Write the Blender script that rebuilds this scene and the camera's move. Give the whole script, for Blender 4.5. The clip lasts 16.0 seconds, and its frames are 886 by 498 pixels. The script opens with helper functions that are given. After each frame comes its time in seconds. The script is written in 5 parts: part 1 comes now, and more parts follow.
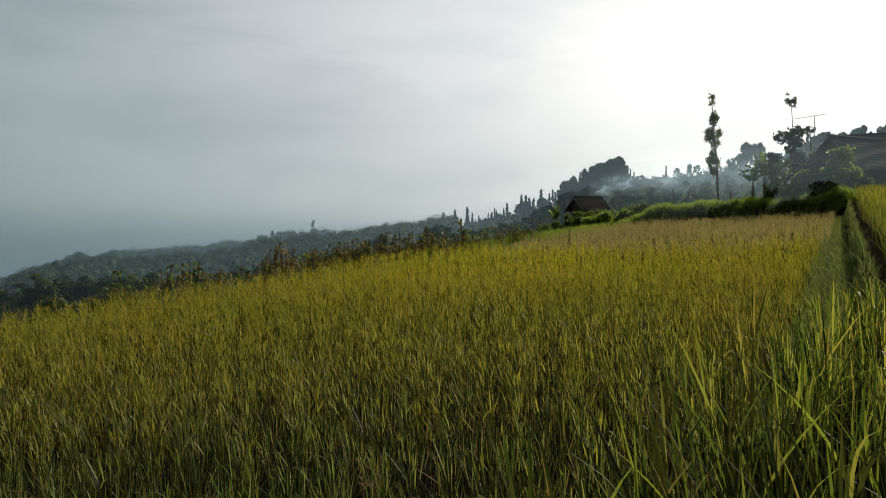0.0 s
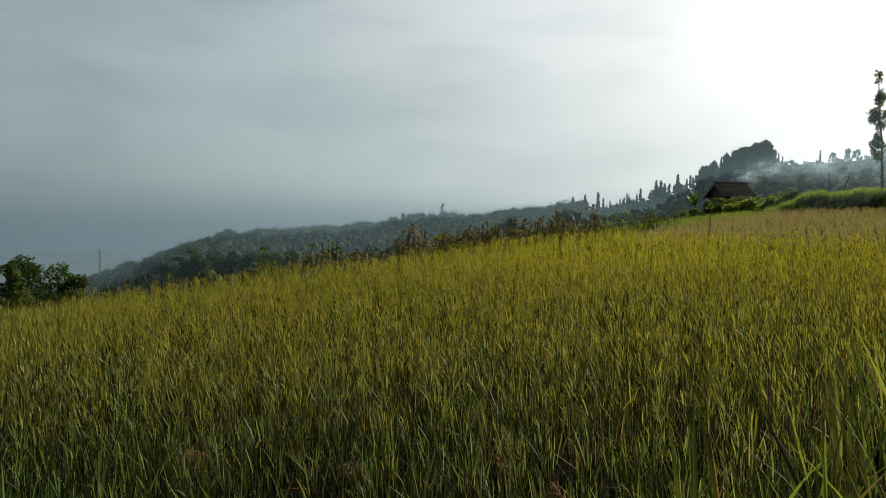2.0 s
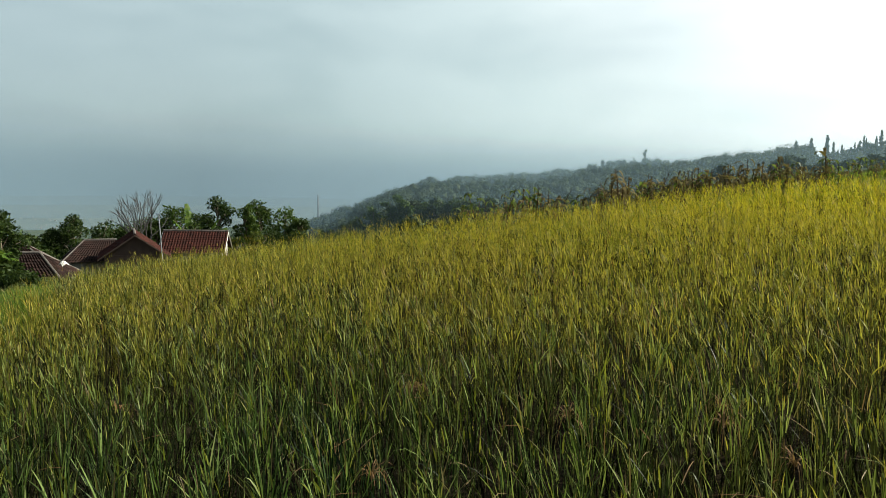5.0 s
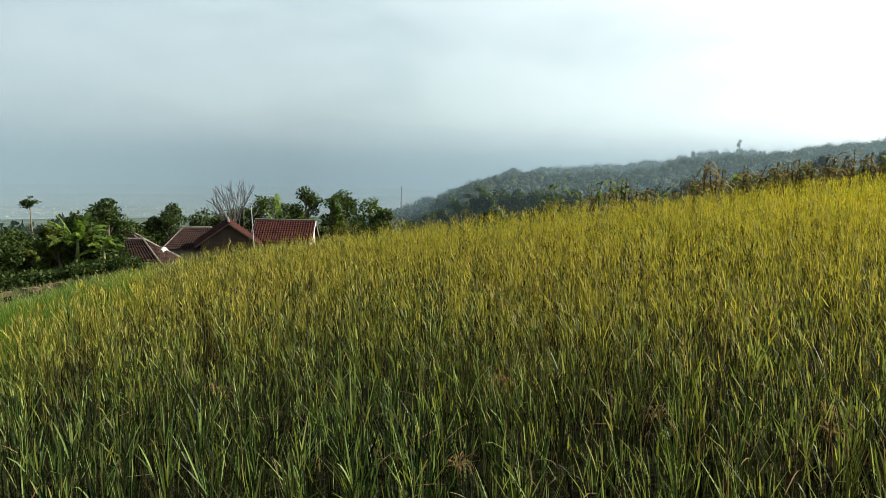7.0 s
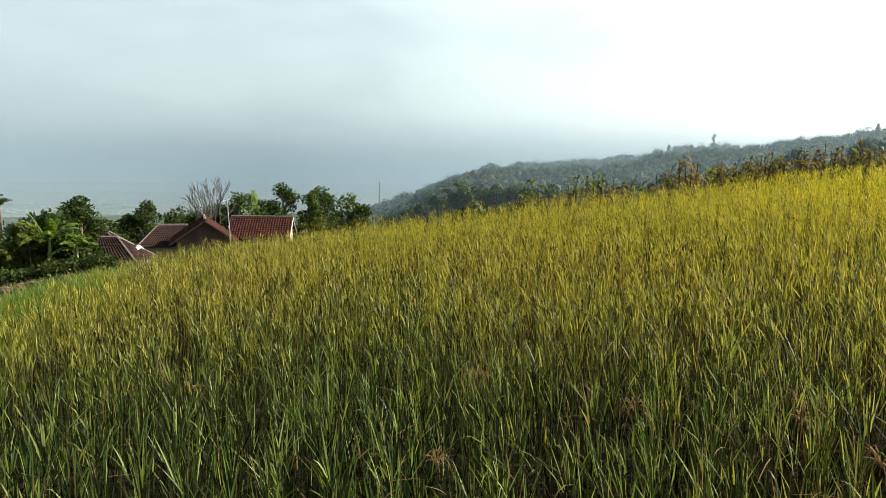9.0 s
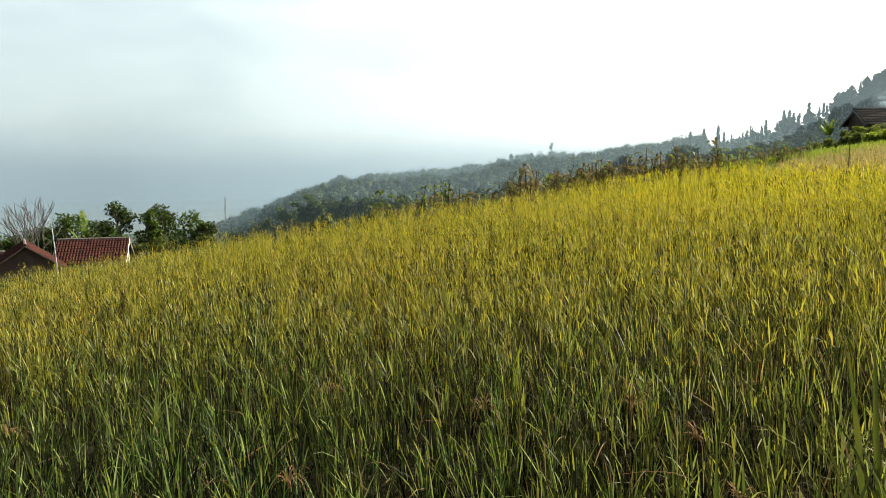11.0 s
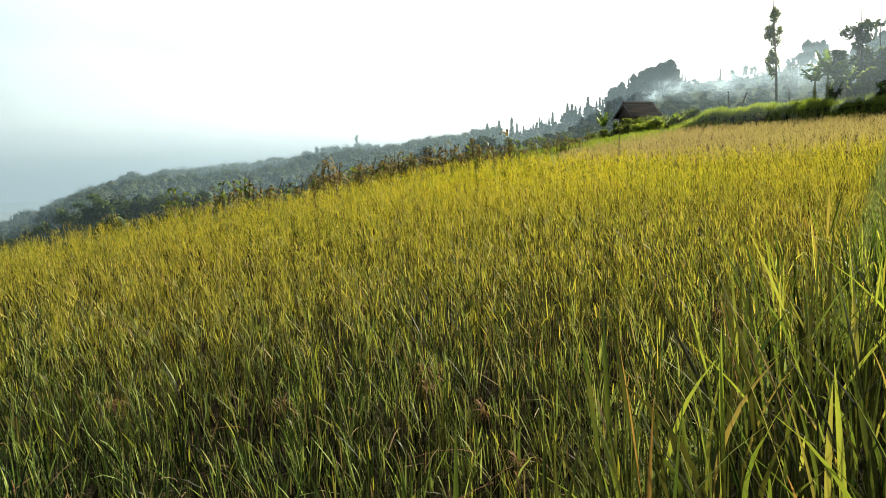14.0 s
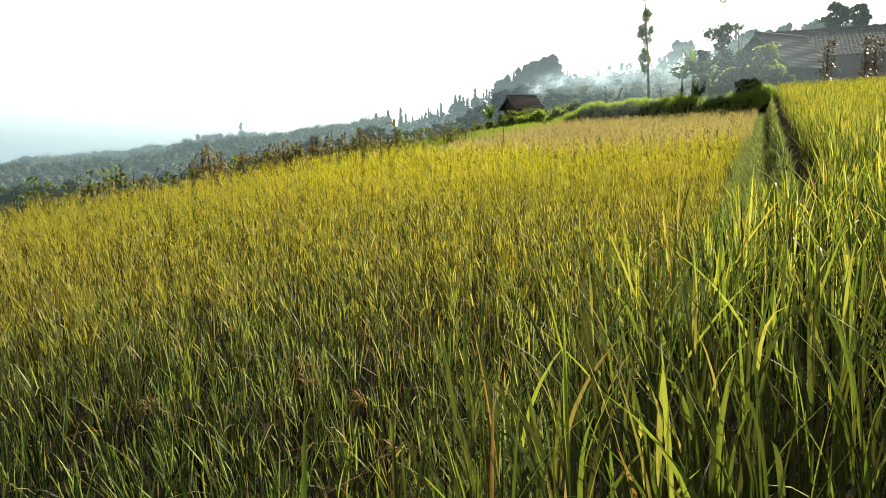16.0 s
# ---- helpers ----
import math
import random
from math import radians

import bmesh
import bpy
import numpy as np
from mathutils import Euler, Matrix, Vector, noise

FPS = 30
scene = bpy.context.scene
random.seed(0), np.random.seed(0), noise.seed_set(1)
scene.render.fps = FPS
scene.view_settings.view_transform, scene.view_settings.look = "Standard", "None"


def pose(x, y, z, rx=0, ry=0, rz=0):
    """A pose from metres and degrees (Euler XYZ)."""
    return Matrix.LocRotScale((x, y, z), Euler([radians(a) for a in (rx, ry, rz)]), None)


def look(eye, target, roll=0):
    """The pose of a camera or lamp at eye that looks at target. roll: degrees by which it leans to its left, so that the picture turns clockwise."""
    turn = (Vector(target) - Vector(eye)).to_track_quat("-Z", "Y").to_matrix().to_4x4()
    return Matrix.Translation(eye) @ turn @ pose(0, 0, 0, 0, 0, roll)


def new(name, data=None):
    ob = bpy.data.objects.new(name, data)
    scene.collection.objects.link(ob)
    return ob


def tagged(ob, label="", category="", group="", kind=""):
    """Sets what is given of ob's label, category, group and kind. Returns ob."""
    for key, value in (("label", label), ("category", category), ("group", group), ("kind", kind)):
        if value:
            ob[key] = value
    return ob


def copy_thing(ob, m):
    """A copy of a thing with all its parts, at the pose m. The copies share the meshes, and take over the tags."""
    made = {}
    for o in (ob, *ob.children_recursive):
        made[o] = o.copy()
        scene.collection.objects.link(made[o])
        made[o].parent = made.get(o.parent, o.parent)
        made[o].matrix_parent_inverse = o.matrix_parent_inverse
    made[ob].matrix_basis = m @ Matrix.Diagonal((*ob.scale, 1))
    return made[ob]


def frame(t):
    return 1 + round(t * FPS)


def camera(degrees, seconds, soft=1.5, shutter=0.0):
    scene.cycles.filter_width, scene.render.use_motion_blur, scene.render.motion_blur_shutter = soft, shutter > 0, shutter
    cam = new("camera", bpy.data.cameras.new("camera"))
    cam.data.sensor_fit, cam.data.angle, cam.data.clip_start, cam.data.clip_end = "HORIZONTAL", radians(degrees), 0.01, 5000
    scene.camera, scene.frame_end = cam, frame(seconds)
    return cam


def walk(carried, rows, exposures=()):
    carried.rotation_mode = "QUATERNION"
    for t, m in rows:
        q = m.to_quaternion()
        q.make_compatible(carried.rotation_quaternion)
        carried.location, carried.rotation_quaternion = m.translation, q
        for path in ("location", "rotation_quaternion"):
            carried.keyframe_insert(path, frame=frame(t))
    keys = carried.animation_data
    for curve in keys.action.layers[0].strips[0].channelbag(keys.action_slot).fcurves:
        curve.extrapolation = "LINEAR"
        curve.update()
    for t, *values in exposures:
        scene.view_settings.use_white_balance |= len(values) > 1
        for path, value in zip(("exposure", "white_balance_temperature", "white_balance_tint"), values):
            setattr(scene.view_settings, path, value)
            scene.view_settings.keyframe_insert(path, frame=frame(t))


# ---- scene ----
cam = camera(65.0, 16.0, soft=0.55)
EYE = 1.6
ROWS = [
    (0.0, 0.000, 0.000, 0.000, 0.00, 0.00, 0.00),
    (0.5, -0.023, 0.002, -0.000, 2.52, -0.36, -0.54),
    (1.0, -0.050, 0.008, -0.006, 5.27, -0.56, -1.02),
    (1.5, -0.076, 0.010, -0.010, 7.78, -0.83, -1.17),
    (2.0, -0.104, 0.009, -0.015, 10.47, -1.44, -1.36),
    (2.5, -0.131, 0.007, -0.025, 13.60, -2.23, -1.40),
    (3.0, -0.160, 0.015, -0.034, 16.67, -3.45, -1.52),
    (3.5, -0.191, 0.020, -0.043, 19.98, -4.49, -1.43),
    (4.0, -0.212, 0.018, -0.044, 22.68, -5.29, -1.57),
    (4.5, -0.227, 0.007, -0.044, 24.53, -5.67, -1.14),
    (5.0, -0.241, -0.001, -0.046, 26.57, -6.11, -1.36),
    (7.5, -0.300, 0.007, -0.044, 34.08, -7.28, -1.44),
    (8.0, -0.299, 0.010, -0.044, 34.28, -7.64, -1.46),
    (10.5, -0.243, 0.023, -0.052, 22.33, -6.36, -0.14),
    (11.0, -0.225, 0.028, -0.051, 19.32, -6.30, 0.19),
    (11.5, -0.203, 0.034, -0.048, 16.60, -6.16, 0.57),
    (12.0, -0.184, 0.036, -0.045, 13.87, -6.47, 0.53),
    (12.5, -0.163, 0.035, -0.039, 11.43, -6.55, 0.52),
    (13.0, -0.141, 0.032, -0.035, 8.71, -6.57, 0.61),
    (13.5, -0.116, 0.024, -0.034, 6.37, -6.75, 0.94),
    (14.0, -0.088, 0.016, -0.030, 3.61, -7.13, 1.26),
    (14.5, -0.059, 0.007, -0.031, 0.92, -7.48, 1.08),
    (15.0, -0.039, 0.003, -0.026, -1.41, -8.02, 0.70),
    (15.5, -0.019, -0.004, -0.026, -3.62, -8.12, 0.62),
    (16.0, 0.001, -0.005, -0.023, -5.39, -8.11, 0.72),
]
EXPOSURES = [(0, 0.42, 6480, 9), (2.5, 0.62, 6400, 6), (5, 1.22, 6380, 4), (8, 1.63, 6600, 10), (11, 1.79, 6800, 10), (13, 1.81, 6850, 9), (16, 2.05, 6850, 8)]
walk(cam, [(t, pose(x, y, EYE + z, 90 + pitch, roll, yaw)) for t, x, y, z, yaw, pitch, roll in ROWS], EXPOSURES)

# ---- light ----
SUN_AZ, SUN_EL = 44.0, 33.0          # degrees clockwise from +y, and above the horizon
world = bpy.data.worlds.new("world")
scene.world = world
world.use_nodes = True
wn, wl = world.node_tree.nodes, world.node_tree.links
wn.clear()


def link_nodes(tree, *pairs):
    for a, b in pairs:
        tree.links.new(a, b)


def ramp_node(nodes, stops):
    r = nodes.new("ShaderNodeValToRGB")
    els = r.color_ramp.elements
    while len(els) < len(stops):
        els.new(0.5)
    for e, (p, c) in zip(els, stops):
        e.position = p
        e.color = (*c, 1) if len(c) == 3 else c
    return r


sky = wn.new("ShaderNodeTexSky")
sky.sky_type = "NISHITA"
sky.sun_disc = False
sky.sun_elevation, sky.sun_rotation = radians(SUN_EL), radians(SUN_AZ)
sky.altitude, sky.air_density, sky.dust_density, sky.ozone_density = 700, 1.2, 6.0, 1.0
w_co = wn.new("ShaderNodeTexCoord")
w_map = wn.new("ShaderNodeMapping")
w_map.inputs["Scale"].default_value = (1.5, 1.5, 5.5)
cloud = wn.new("ShaderNodeTexNoise")
cloud.inputs["Scale"].default_value = 2.4
cloud.inputs["Distortion"].default_value = 0.35
cloud.inputs["Detail"].default_value = 5
cloud.inputs["Roughness"].default_value = 0.5
cloud_ramp = ramp_node(wn, [(0.42, (0.0, 0.0, 0.0)), (0.70, (1.0, 1.0, 1.0))])
cloud_tint = wn.new("ShaderNodeMixRGB")
cloud_tint.blend_type = "MULTIPLY"
cloud_tint.inputs[2].default_value = (0.83, 0.855, 0.87, 1)
# humid morning haze: forward scatter round the sun over a grey-blue veil
sun_dir = Vector((math.sin(radians(SUN_AZ)) * math.cos(radians(SUN_EL)), math.cos(radians(SUN_AZ)) * math.cos(radians(SUN_EL)), math.sin(radians(SUN_EL))))
w_dot = wn.new("ShaderNodeVectorMath")
w_dot.operation = "DOT_PRODUCT"
w_dot.inputs[1].default_value = sun_dir
HAZE = [(0.0, (0.42, 0.49, 0.52)), (0.31, (0.46, 0.55, 0.58)), (0.50, (0.51, 0.61, 0.63)), (0.656, (0.70, 0.79, 0.80)), (0.75, (0.96, 1.01, 1.02)), (0.84, (1.3, 1.32, 1.3)), (1.0, (2.4, 2.3, 2.2))]
w_range = wn.new("ShaderNodeMapRange")
w_range.inputs["From Min"].default_value = -0.6
haze = ramp_node(wn, HAZE)
w_add = wn.new("ShaderNodeMixRGB")
w_add.blend_type = "ADD"
w_add.inputs[0].default_value = 1.0
w_dim = wn.new("ShaderNodeMixRGB")
w_dim.blend_type = "MULTIPLY"
w_dim.inputs[0].default_value = 1.0
w_dim.inputs[2].default_value = (0.03, 0.03, 0.03, 1)
w_sep = wn.new("ShaderNodeSeparateXYZ")
overhead = ramp_node(wn, [(0.30, (1.0, 1.0, 1.0)), (0.75, (0.32, 0.36, 0.42))])
w_up = wn.new("ShaderNodeMixRGB")
w_up.blend_type = "MULTIPLY"
w_up.inputs[0].default_value = 1.0
w_bg = wn.new("ShaderNodeBackground")
w_bg.inputs["Strength"].default_value = 0.40
w_out = wn.new("ShaderNodeOutputWorld")
link_nodes(world.node_tree, (w_co.outputs["Generated"], w_map.inputs[0]), (w_map.outputs[0], cloud.inputs["Vector"]),
           (w_co.outputs["Generated"], w_dot.inputs[0]), (w_dot.outputs["Value"], w_range.inputs["Value"]), (w_range.outputs[0], haze.inputs[0]),
           (sky.outputs[0], w_dim.inputs[1]), (w_dim.outputs[0], w_add.inputs[1]), (haze.outputs[0], w_add.inputs[2]),
           (cloud.outputs["Fac"], cloud_ramp.inputs[0]), (cloud_ramp.outputs[0], cloud_tint.inputs[0]),
           (w_add.outputs[0], cloud_tint.inputs[1]), (w_co.outputs["Generated"], w_sep.inputs[0]), (w_sep.outputs["Z"], overhead.inputs[0]), (cloud_tint.outputs[0], w_up.inputs[1]), (overhead.outputs[0], w_up.inputs[2]), (w_up.outputs[0], w_bg.inputs[0]), (w_bg.outputs[0], w_out.inputs[0]))

sun_data = bpy.data.lights.new("sun", "SUN")
sun_data.energy, sun_data.angle, sun_data.color = 5.0, radians(0.8), (1.0, 0.93, 0.80)
sun = new("sun", sun_data)
sun.matrix_world = look(sun_dir * 100, (0, 0, 0))


# ---- materials ----
def material(name):
    m = bpy.data.materials.new(name)
    m.use_nodes = True
    m.node_tree.nodes.clear()
    return m, m.node_tree, m.node_tree.nodes


def mix_color(nodes, tree, fac, a, b, blend="MIX"):
    n = nodes.new("ShaderNodeMixRGB")
    n.blend_type = blend
    for sock, v in zip(n.inputs, (fac, a, b)):
        if isinstance(v, bpy.types.NodeSocket):
            tree.links.new(v, sock)
        elif isinstance(v, tuple):
            sock.default_value = (*v, 1)
        else:
            sock.default_value = v
    return n.outputs[0]


def noise_fac(nodes, tree, scale, detail=4, lo=0.35, hi=0.65, rough=0.55, stretch=(1, 1, 1)):
    co = nodes.new("ShaderNodeTexCoord")
    mp = nodes.new("ShaderNodeMapping")
    mp.inputs["Scale"].default_value = stretch
    n = nodes.new("ShaderNodeTexNoise")
    n.inputs["Scale"].default_value, n.inputs["Detail"].default_value, n.inputs["Roughness"].default_value = scale, detail, rough
    r = nodes.new("ShaderNodeMapRange")
    r.inputs["From Min"].default_value, r.inputs["From Max"].default_value = lo, hi
    link_nodes(tree, (co.outputs["Object"], mp.inputs[0]), (mp.outputs[0], n.inputs["Vector"]), (n.outputs["Fac"], r.inputs["Value"]))
    return r.outputs[0]


def island_ramp(nodes, tree, stops):
    g = nodes.new("ShaderNodeNewGeometry")
    r = ramp_node(nodes, stops)
    tree.links.new(g.outputs["Random Per Island"], r.inputs[0])
    return r.outputs[0]


def leaf_material(name, stops, other, patch=0.35, patch_scale=0.4, translucent=0.45, rough=0.45, glow_tint=(1.15, 1.2, 0.7), zones=(), single=False, gloss=0.05):
    """Leaves: colour by leaf, patches over the plant or field, light through the blade."""
    stops, other = [(p, tuple(0.8 * v for v in c)) for p, c in stops], tuple(0.8 * v for v in other)
    m, tree, nodes = material(name)
    by_leaf = island_ramp(nodes, tree, stops)
    if single:                                       # each leaf is an object of its own
        info, shade = nodes.new("ShaderNodeObjectInfo"), ramp_node(nodes, stops)
        tree.links.new(info.outputs["Random"], shade.inputs[0])
        by_leaf = shade.outputs[0]
    fac = noise_fac(nodes, tree, patch_scale)
    mul = nodes.new("ShaderNodeMath")
    mul.operation = "MULTIPLY"
    mul.inputs[1].default_value = patch
    tree.links.new(fac, mul.inputs[0])
    col = mix_color(nodes, tree, mul.outputs[0], by_leaf, other)
    for centre, r_in, r_out, tint, amount in zones:      # stretches of the crop tinted round a centre: dark green, merely darker, or riper
        geo, dist, zone = nodes.new("ShaderNodeNewGeometry"), nodes.new("ShaderNodeVectorMath"), nodes.new("ShaderNodeMapRange")
        dist.operation = "DISTANCE"
        dist.inputs[1].default_value = centre
        zone.interpolation_type = "SMOOTHSTEP"
        for k, v in (("From Min", r_in), ("From Max", r_out), ("To Min", amount), ("To Max", 0.0)):
            zone.inputs[k].default_value = v
        link_nodes(tree, (geo.outputs["Position"], dist.inputs[0]), (dist.outputs["Value"], zone.inputs["Value"]))
        col = mix_color(nodes, tree, zone.outputs[0], col, mix_color(nodes, tree, 1.0, col, tint, "MULTIPLY"))
    bsdf = nodes.new("ShaderNodeBsdfPrincipled")
    bsdf.inputs["Roughness"].default_value = rough
    bsdf.inputs["Specular IOR Level"].default_value = gloss
    tr = nodes.new("ShaderNodeBsdfTranslucent")
    warm = mix_color(nodes, tree, 1.0, col, glow_tint, "MULTIPLY")
    mx = nodes.new("ShaderNodeMixShader")
    mx.inputs[0].default_value = translucent
    out = nodes.new("ShaderNodeOutputMaterial")
    link_nodes(tree, (col, bsdf.inputs["Base Color"]), (warm, tr.inputs[0]), (bsdf.outputs[0], mx.inputs[1]), (tr.outputs[0], mx.inputs[2]), (mx.outputs[0], out.inputs[0]))
    return m


def surface(name, a, b, scale=3.0, rough=0.9, bump=0.3, fine=40.0, spec=0.3, stretch=(1, 1, 1), c=None):
    """Opaque surface: two colours in patches, finer grain and relief."""
    m, tree, nodes = material(name)
    col = mix_color(nodes, tree, noise_fac(nodes, tree, scale, stretch=stretch), a, b)
    grain = noise_fac(nodes, tree, fine, 3, 0.3, 0.7)
    dark = tuple(v * 0.6 for v in a) if c is None else c
    g = nodes.new("ShaderNodeMath")
    g.operation = "MULTIPLY"
    g.inputs[1].default_value = 0.5
    tree.links.new(grain, g.inputs[0])
    col = mix_color(nodes, tree, g.outputs[0], col, dark)
    bsdf = nodes.new("ShaderNodeBsdfPrincipled")
    bsdf.inputs["Roughness"].default_value = rough
    bsdf.inputs["Specular IOR Level"].default_value = spec
    bp = nodes.new("ShaderNodeBump")
    bp.inputs["Strength"].default_value = bump
    bp.inputs["Distance"].default_value = 0.02
    out = nodes.new("ShaderNodeOutputMaterial")
    link_nodes(tree, (col, bsdf.inputs["Base Color"]), (grain, bp.inputs["Height"]), (bp.outputs[0], bsdf.inputs["Normal"]), (bsdf.outputs[0], out.inputs[0]))
    return m


# near-black share of the ramp puts shade between near leaves into colour
GREENISH = [(0.0, (0.004, 0.009, 0.004)), (0.34, (0.010, 0.021, 0.008)), (0.52, (0.040, 0.064, 0.019)), (0.70, (0.15, 0.19, 0.048)), (0.89, (0.42, 0.43, 0.14)), (0.965, (0.28, 0.18, 0.09)), (1.0, (0.11, 0.055, 0.035))]
ZONES = [((-4.0, 1.5, 0.0), 1.5, 6.8, (0.50, 0.68, 0.62), 0.95), ((1.2, 1.8, 0.0), 1.0, 6.5, (0.82, 0.86, 0.9), 0.5), ((-6.0, 24.0, 0.0), 8.0, 18.0, (1.26, 1.24, 0.74), 0.9), ((8.0, 24.0, 0.5), 8.0, 16.0, (1.24, 1.24, 0.78), 0.9)]
M_RICE = leaf_material("rice_leaves", GREENISH, (0.15, 0.115, 0.032), 0.32, 0.45, 0.32, 0.45, zones=ZONES, gloss=0.06)
# riper gold, and less gap shade in the colours than GREENISH
RIPE = [(0.0, (0.018, 0.030, 0.008)), (0.24, (0.046, 0.063, 0.014)), (0.47, (0.13, 0.15, 0.024)), (0.72, (0.265, 0.262, 0.037)), (0.93, (0.45, 0.40, 0.075)), (0.98, (0.28, 0.17, 0.06)), (1.0, (0.12, 0.06, 0.03))]
M_RICE_RIPE = leaf_material("ripening_rice_leaves", RIPE, (0.29, 0.19, 0.04), 0.32, 0.35, 0.36, 0.5, zones=ZONES, gloss=0.06)
M_RICE_NEAR = leaf_material("fresh_rice_leaves", [(0.0, (0.009, 0.017, 0.005)), (0.32, (0.028, 0.045, 0.010)), (0.52, (0.085, 0.115, 0.020)), (0.72, (0.225, 0.25, 0.040)), (0.93, (0.43, 0.39, 0.09)), (1.0, (0.25, 0.13, 0.05))], (0.12, 0.13, 0.02), 0.2, 1.5, 0.45, 0.5, gloss=0.05)
M_RICE_LEAF = leaf_material("single_rice_leaves", [(0.0, (0.006, 0.013, 0.005)), (0.34, (0.013, 0.026, 0.008)), (0.54, (0.036, 0.062, 0.014)), (0.74, (0.11, 0.16, 0.024)), (0.88, (0.25, 0.29, 0.045)), (0.955, (0.30, 0.25, 0.07)), (1.0, (0.25, 0.11, 0.05))], (0.13, 0.10, 0.025), 0.4, 5.0, 0.40, 0.5, single=True, gloss=0.12)
M_LEAF_OLIVE = leaf_material("olive_tree_leaves", [(0.0, (0.05, 0.075, 0.02)), (0.6, (0.09, 0.125, 0.03)), (1.0, (0.16, 0.18, 0.05))], (0.10, 0.11, 0.035), 0.5, 0.6, 0.5)
M_DRY_SHRUB = leaf_material("dry_shrub_leaves", [(0.0, (0.045, 0.03, 0.025)), (0.5, (0.08, 0.055, 0.04)), (0.9, (0.11, 0.085, 0.055)), (1.0, (0.08, 0.09, 0.04))], (0.075, 0.055, 0.04), 0.5, 0.8, 0.2)
M_STUBBLE = leaf_material("step_stubble", [(0.0, (0.03, 0.022, 0.014)), (0.5, (0.08, 0.06, 0.04)), (0.9, (0.11, 0.09, 0.055)), (1.0, (0.08, 0.09, 0.03))], (0.05, 0.04, 0.026), 0.5, 1.5, 0.1, 0.95, gloss=0.0)
# mostly near-black: shade between the hills put into the blades' colour, few withered brown
M_RICE_SHADE = leaf_material("shade_dark_lower_leaves", [(0.0, (0.006, 0.007, 0.003)), (0.6, (0.013, 0.015, 0.006)), (0.9, (0.035, 0.032, 0.013)), (1.0, (0.15, 0.11, 0.06))], (0.014, 0.012, 0.006), 0.3, 1.0, 0.05, 0.9, gloss=0.0)
M_WITHERED = leaf_material("withered_leaves", [(0.0, (0.10, 0.045, 0.02)), (0.5, (0.18, 0.095, 0.045)), (0.8, (0.27, 0.20, 0.11)), (1.0, (0.36, 0.31, 0.20))], (0.18, 0.12, 0.06), 0.4, 3.0, 0.3, 0.8)
M_PANICLE = leaf_material("ripe_panicles", [(0.0, (0.16, 0.16, 0.027)), (0.5, (0.28, 0.245, 0.036)), (0.9, (0.38, 0.30, 0.05)), (1.0, (0.24, 0.14, 0.06))], (0.30, 0.24, 0.06), 0.5, 0.12, 0.42, zones=ZONES)
M_DRY_RICE = leaf_material("dry_rice", [(0.0, (0.14, 0.10, 0.06)), (0.5, (0.27, 0.20, 0.12)), (0.9, (0.40, 0.30, 0.18)), (1.0, (0.30, 0.28, 0.09))], (0.30, 0.26, 0.10), 0.5, 0.12, 0.4)
M_GRASS = leaf_material("bank_grass", [(0.0, (0.08, 0.13, 0.018)), (0.6, (0.15, 0.21, 0.03)), (0.92, (0.23, 0.26, 0.045)), (1.0, (0.30, 0.25, 0.08))], (0.17, 0.20, 0.04), 0.5, 0.5, 0.58)
M_CORN = leaf_material("drying_corn_leaves", [(0.0, (0.05, 0.034, 0.025)), (0.40, (0.11, 0.08, 0.045)), (0.70, (0.19, 0.145, 0.075)), (0.9, (0.24, 0.18, 0.10)), (1.0, (0.11, 0.13, 0.035))], (0.11, 0.12, 0.04), 0.6, 0.3, 0.25, 0.8, gloss=0.0)
M_GRASS_DULL = leaf_material("step_weeds", [(0.0, (0.04, 0.06, 0.025)), (0.5, (0.13, 0.17, 0.06)), (0.85, (0.27, 0.30, 0.12)), (1.0, (0.26, 0.20, 0.09))], (0.11, 0.12, 0.05), 0.5, 0.8, 0.4, 0.9)
M_STALK = surface("dry_stalk", (0.06, 0.038, 0.022), (0.10, 0.062, 0.03), 6, spec=0.03)
M_LEAF_DARK = leaf_material("dark_tree_leaves", [(0.0, (0.014, 0.026, 0.008)), (0.6, (0.03, 0.052, 0.014)), (1.0, (0.085, 0.115, 0.035))], (0.035, 0.05, 0.015), 0.5, 0.6, 0.35)
M_LEAF_BRIGHT = leaf_material("bright_tree_leaves", [(0.0, (0.025, 0.046, 0.012)), (0.6, (0.055, 0.09, 0.017)), (1.0, (0.11, 0.15, 0.03))], (0.045, 0.075, 0.018), 0.5, 0.6, 0.32)
M_BANANA = leaf_material("banana_leaves", [(0.0, (0.05, 0.095, 0.016)), (0.7, (0.10, 0.165, 0.026)), (1.0, (0.18, 0.19, 0.05))], (0.08, 0.13, 0.02), 0.5, 0.8, 0.42)
M_WOODS = leaf_material("hill_woods", [(0.0, (0.012, 0.022, 0.013)), (0.6, (0.024, 0.038, 0.020)), (1.0, (0.05, 0.068, 0.032))], (0.06, 0.072, 0.036), 0.8, 0.035, 0.12, 0.95, gloss=0.0)
M_RICE_STEM = surface("rice_stems", (0.07, 0.09, 0.02), (0.12, 0.10, 0.03), 8, 0.8, spec=0.03)
M_BANANA_STEM = surface("banana_stem", (0.16, 0.20, 0.06), (0.12, 0.09, 0.04), 4, 0.6)
M_GRASS_FRESH = leaf_material("fresh_grass", [(0.0, (0.04, 0.08, 0.012)), (0.6, (0.105, 0.18, 0.022)), (1.0, (0.20, 0.26, 0.04))], (0.06, 0.10, 0.02), 0.5, 0.5)
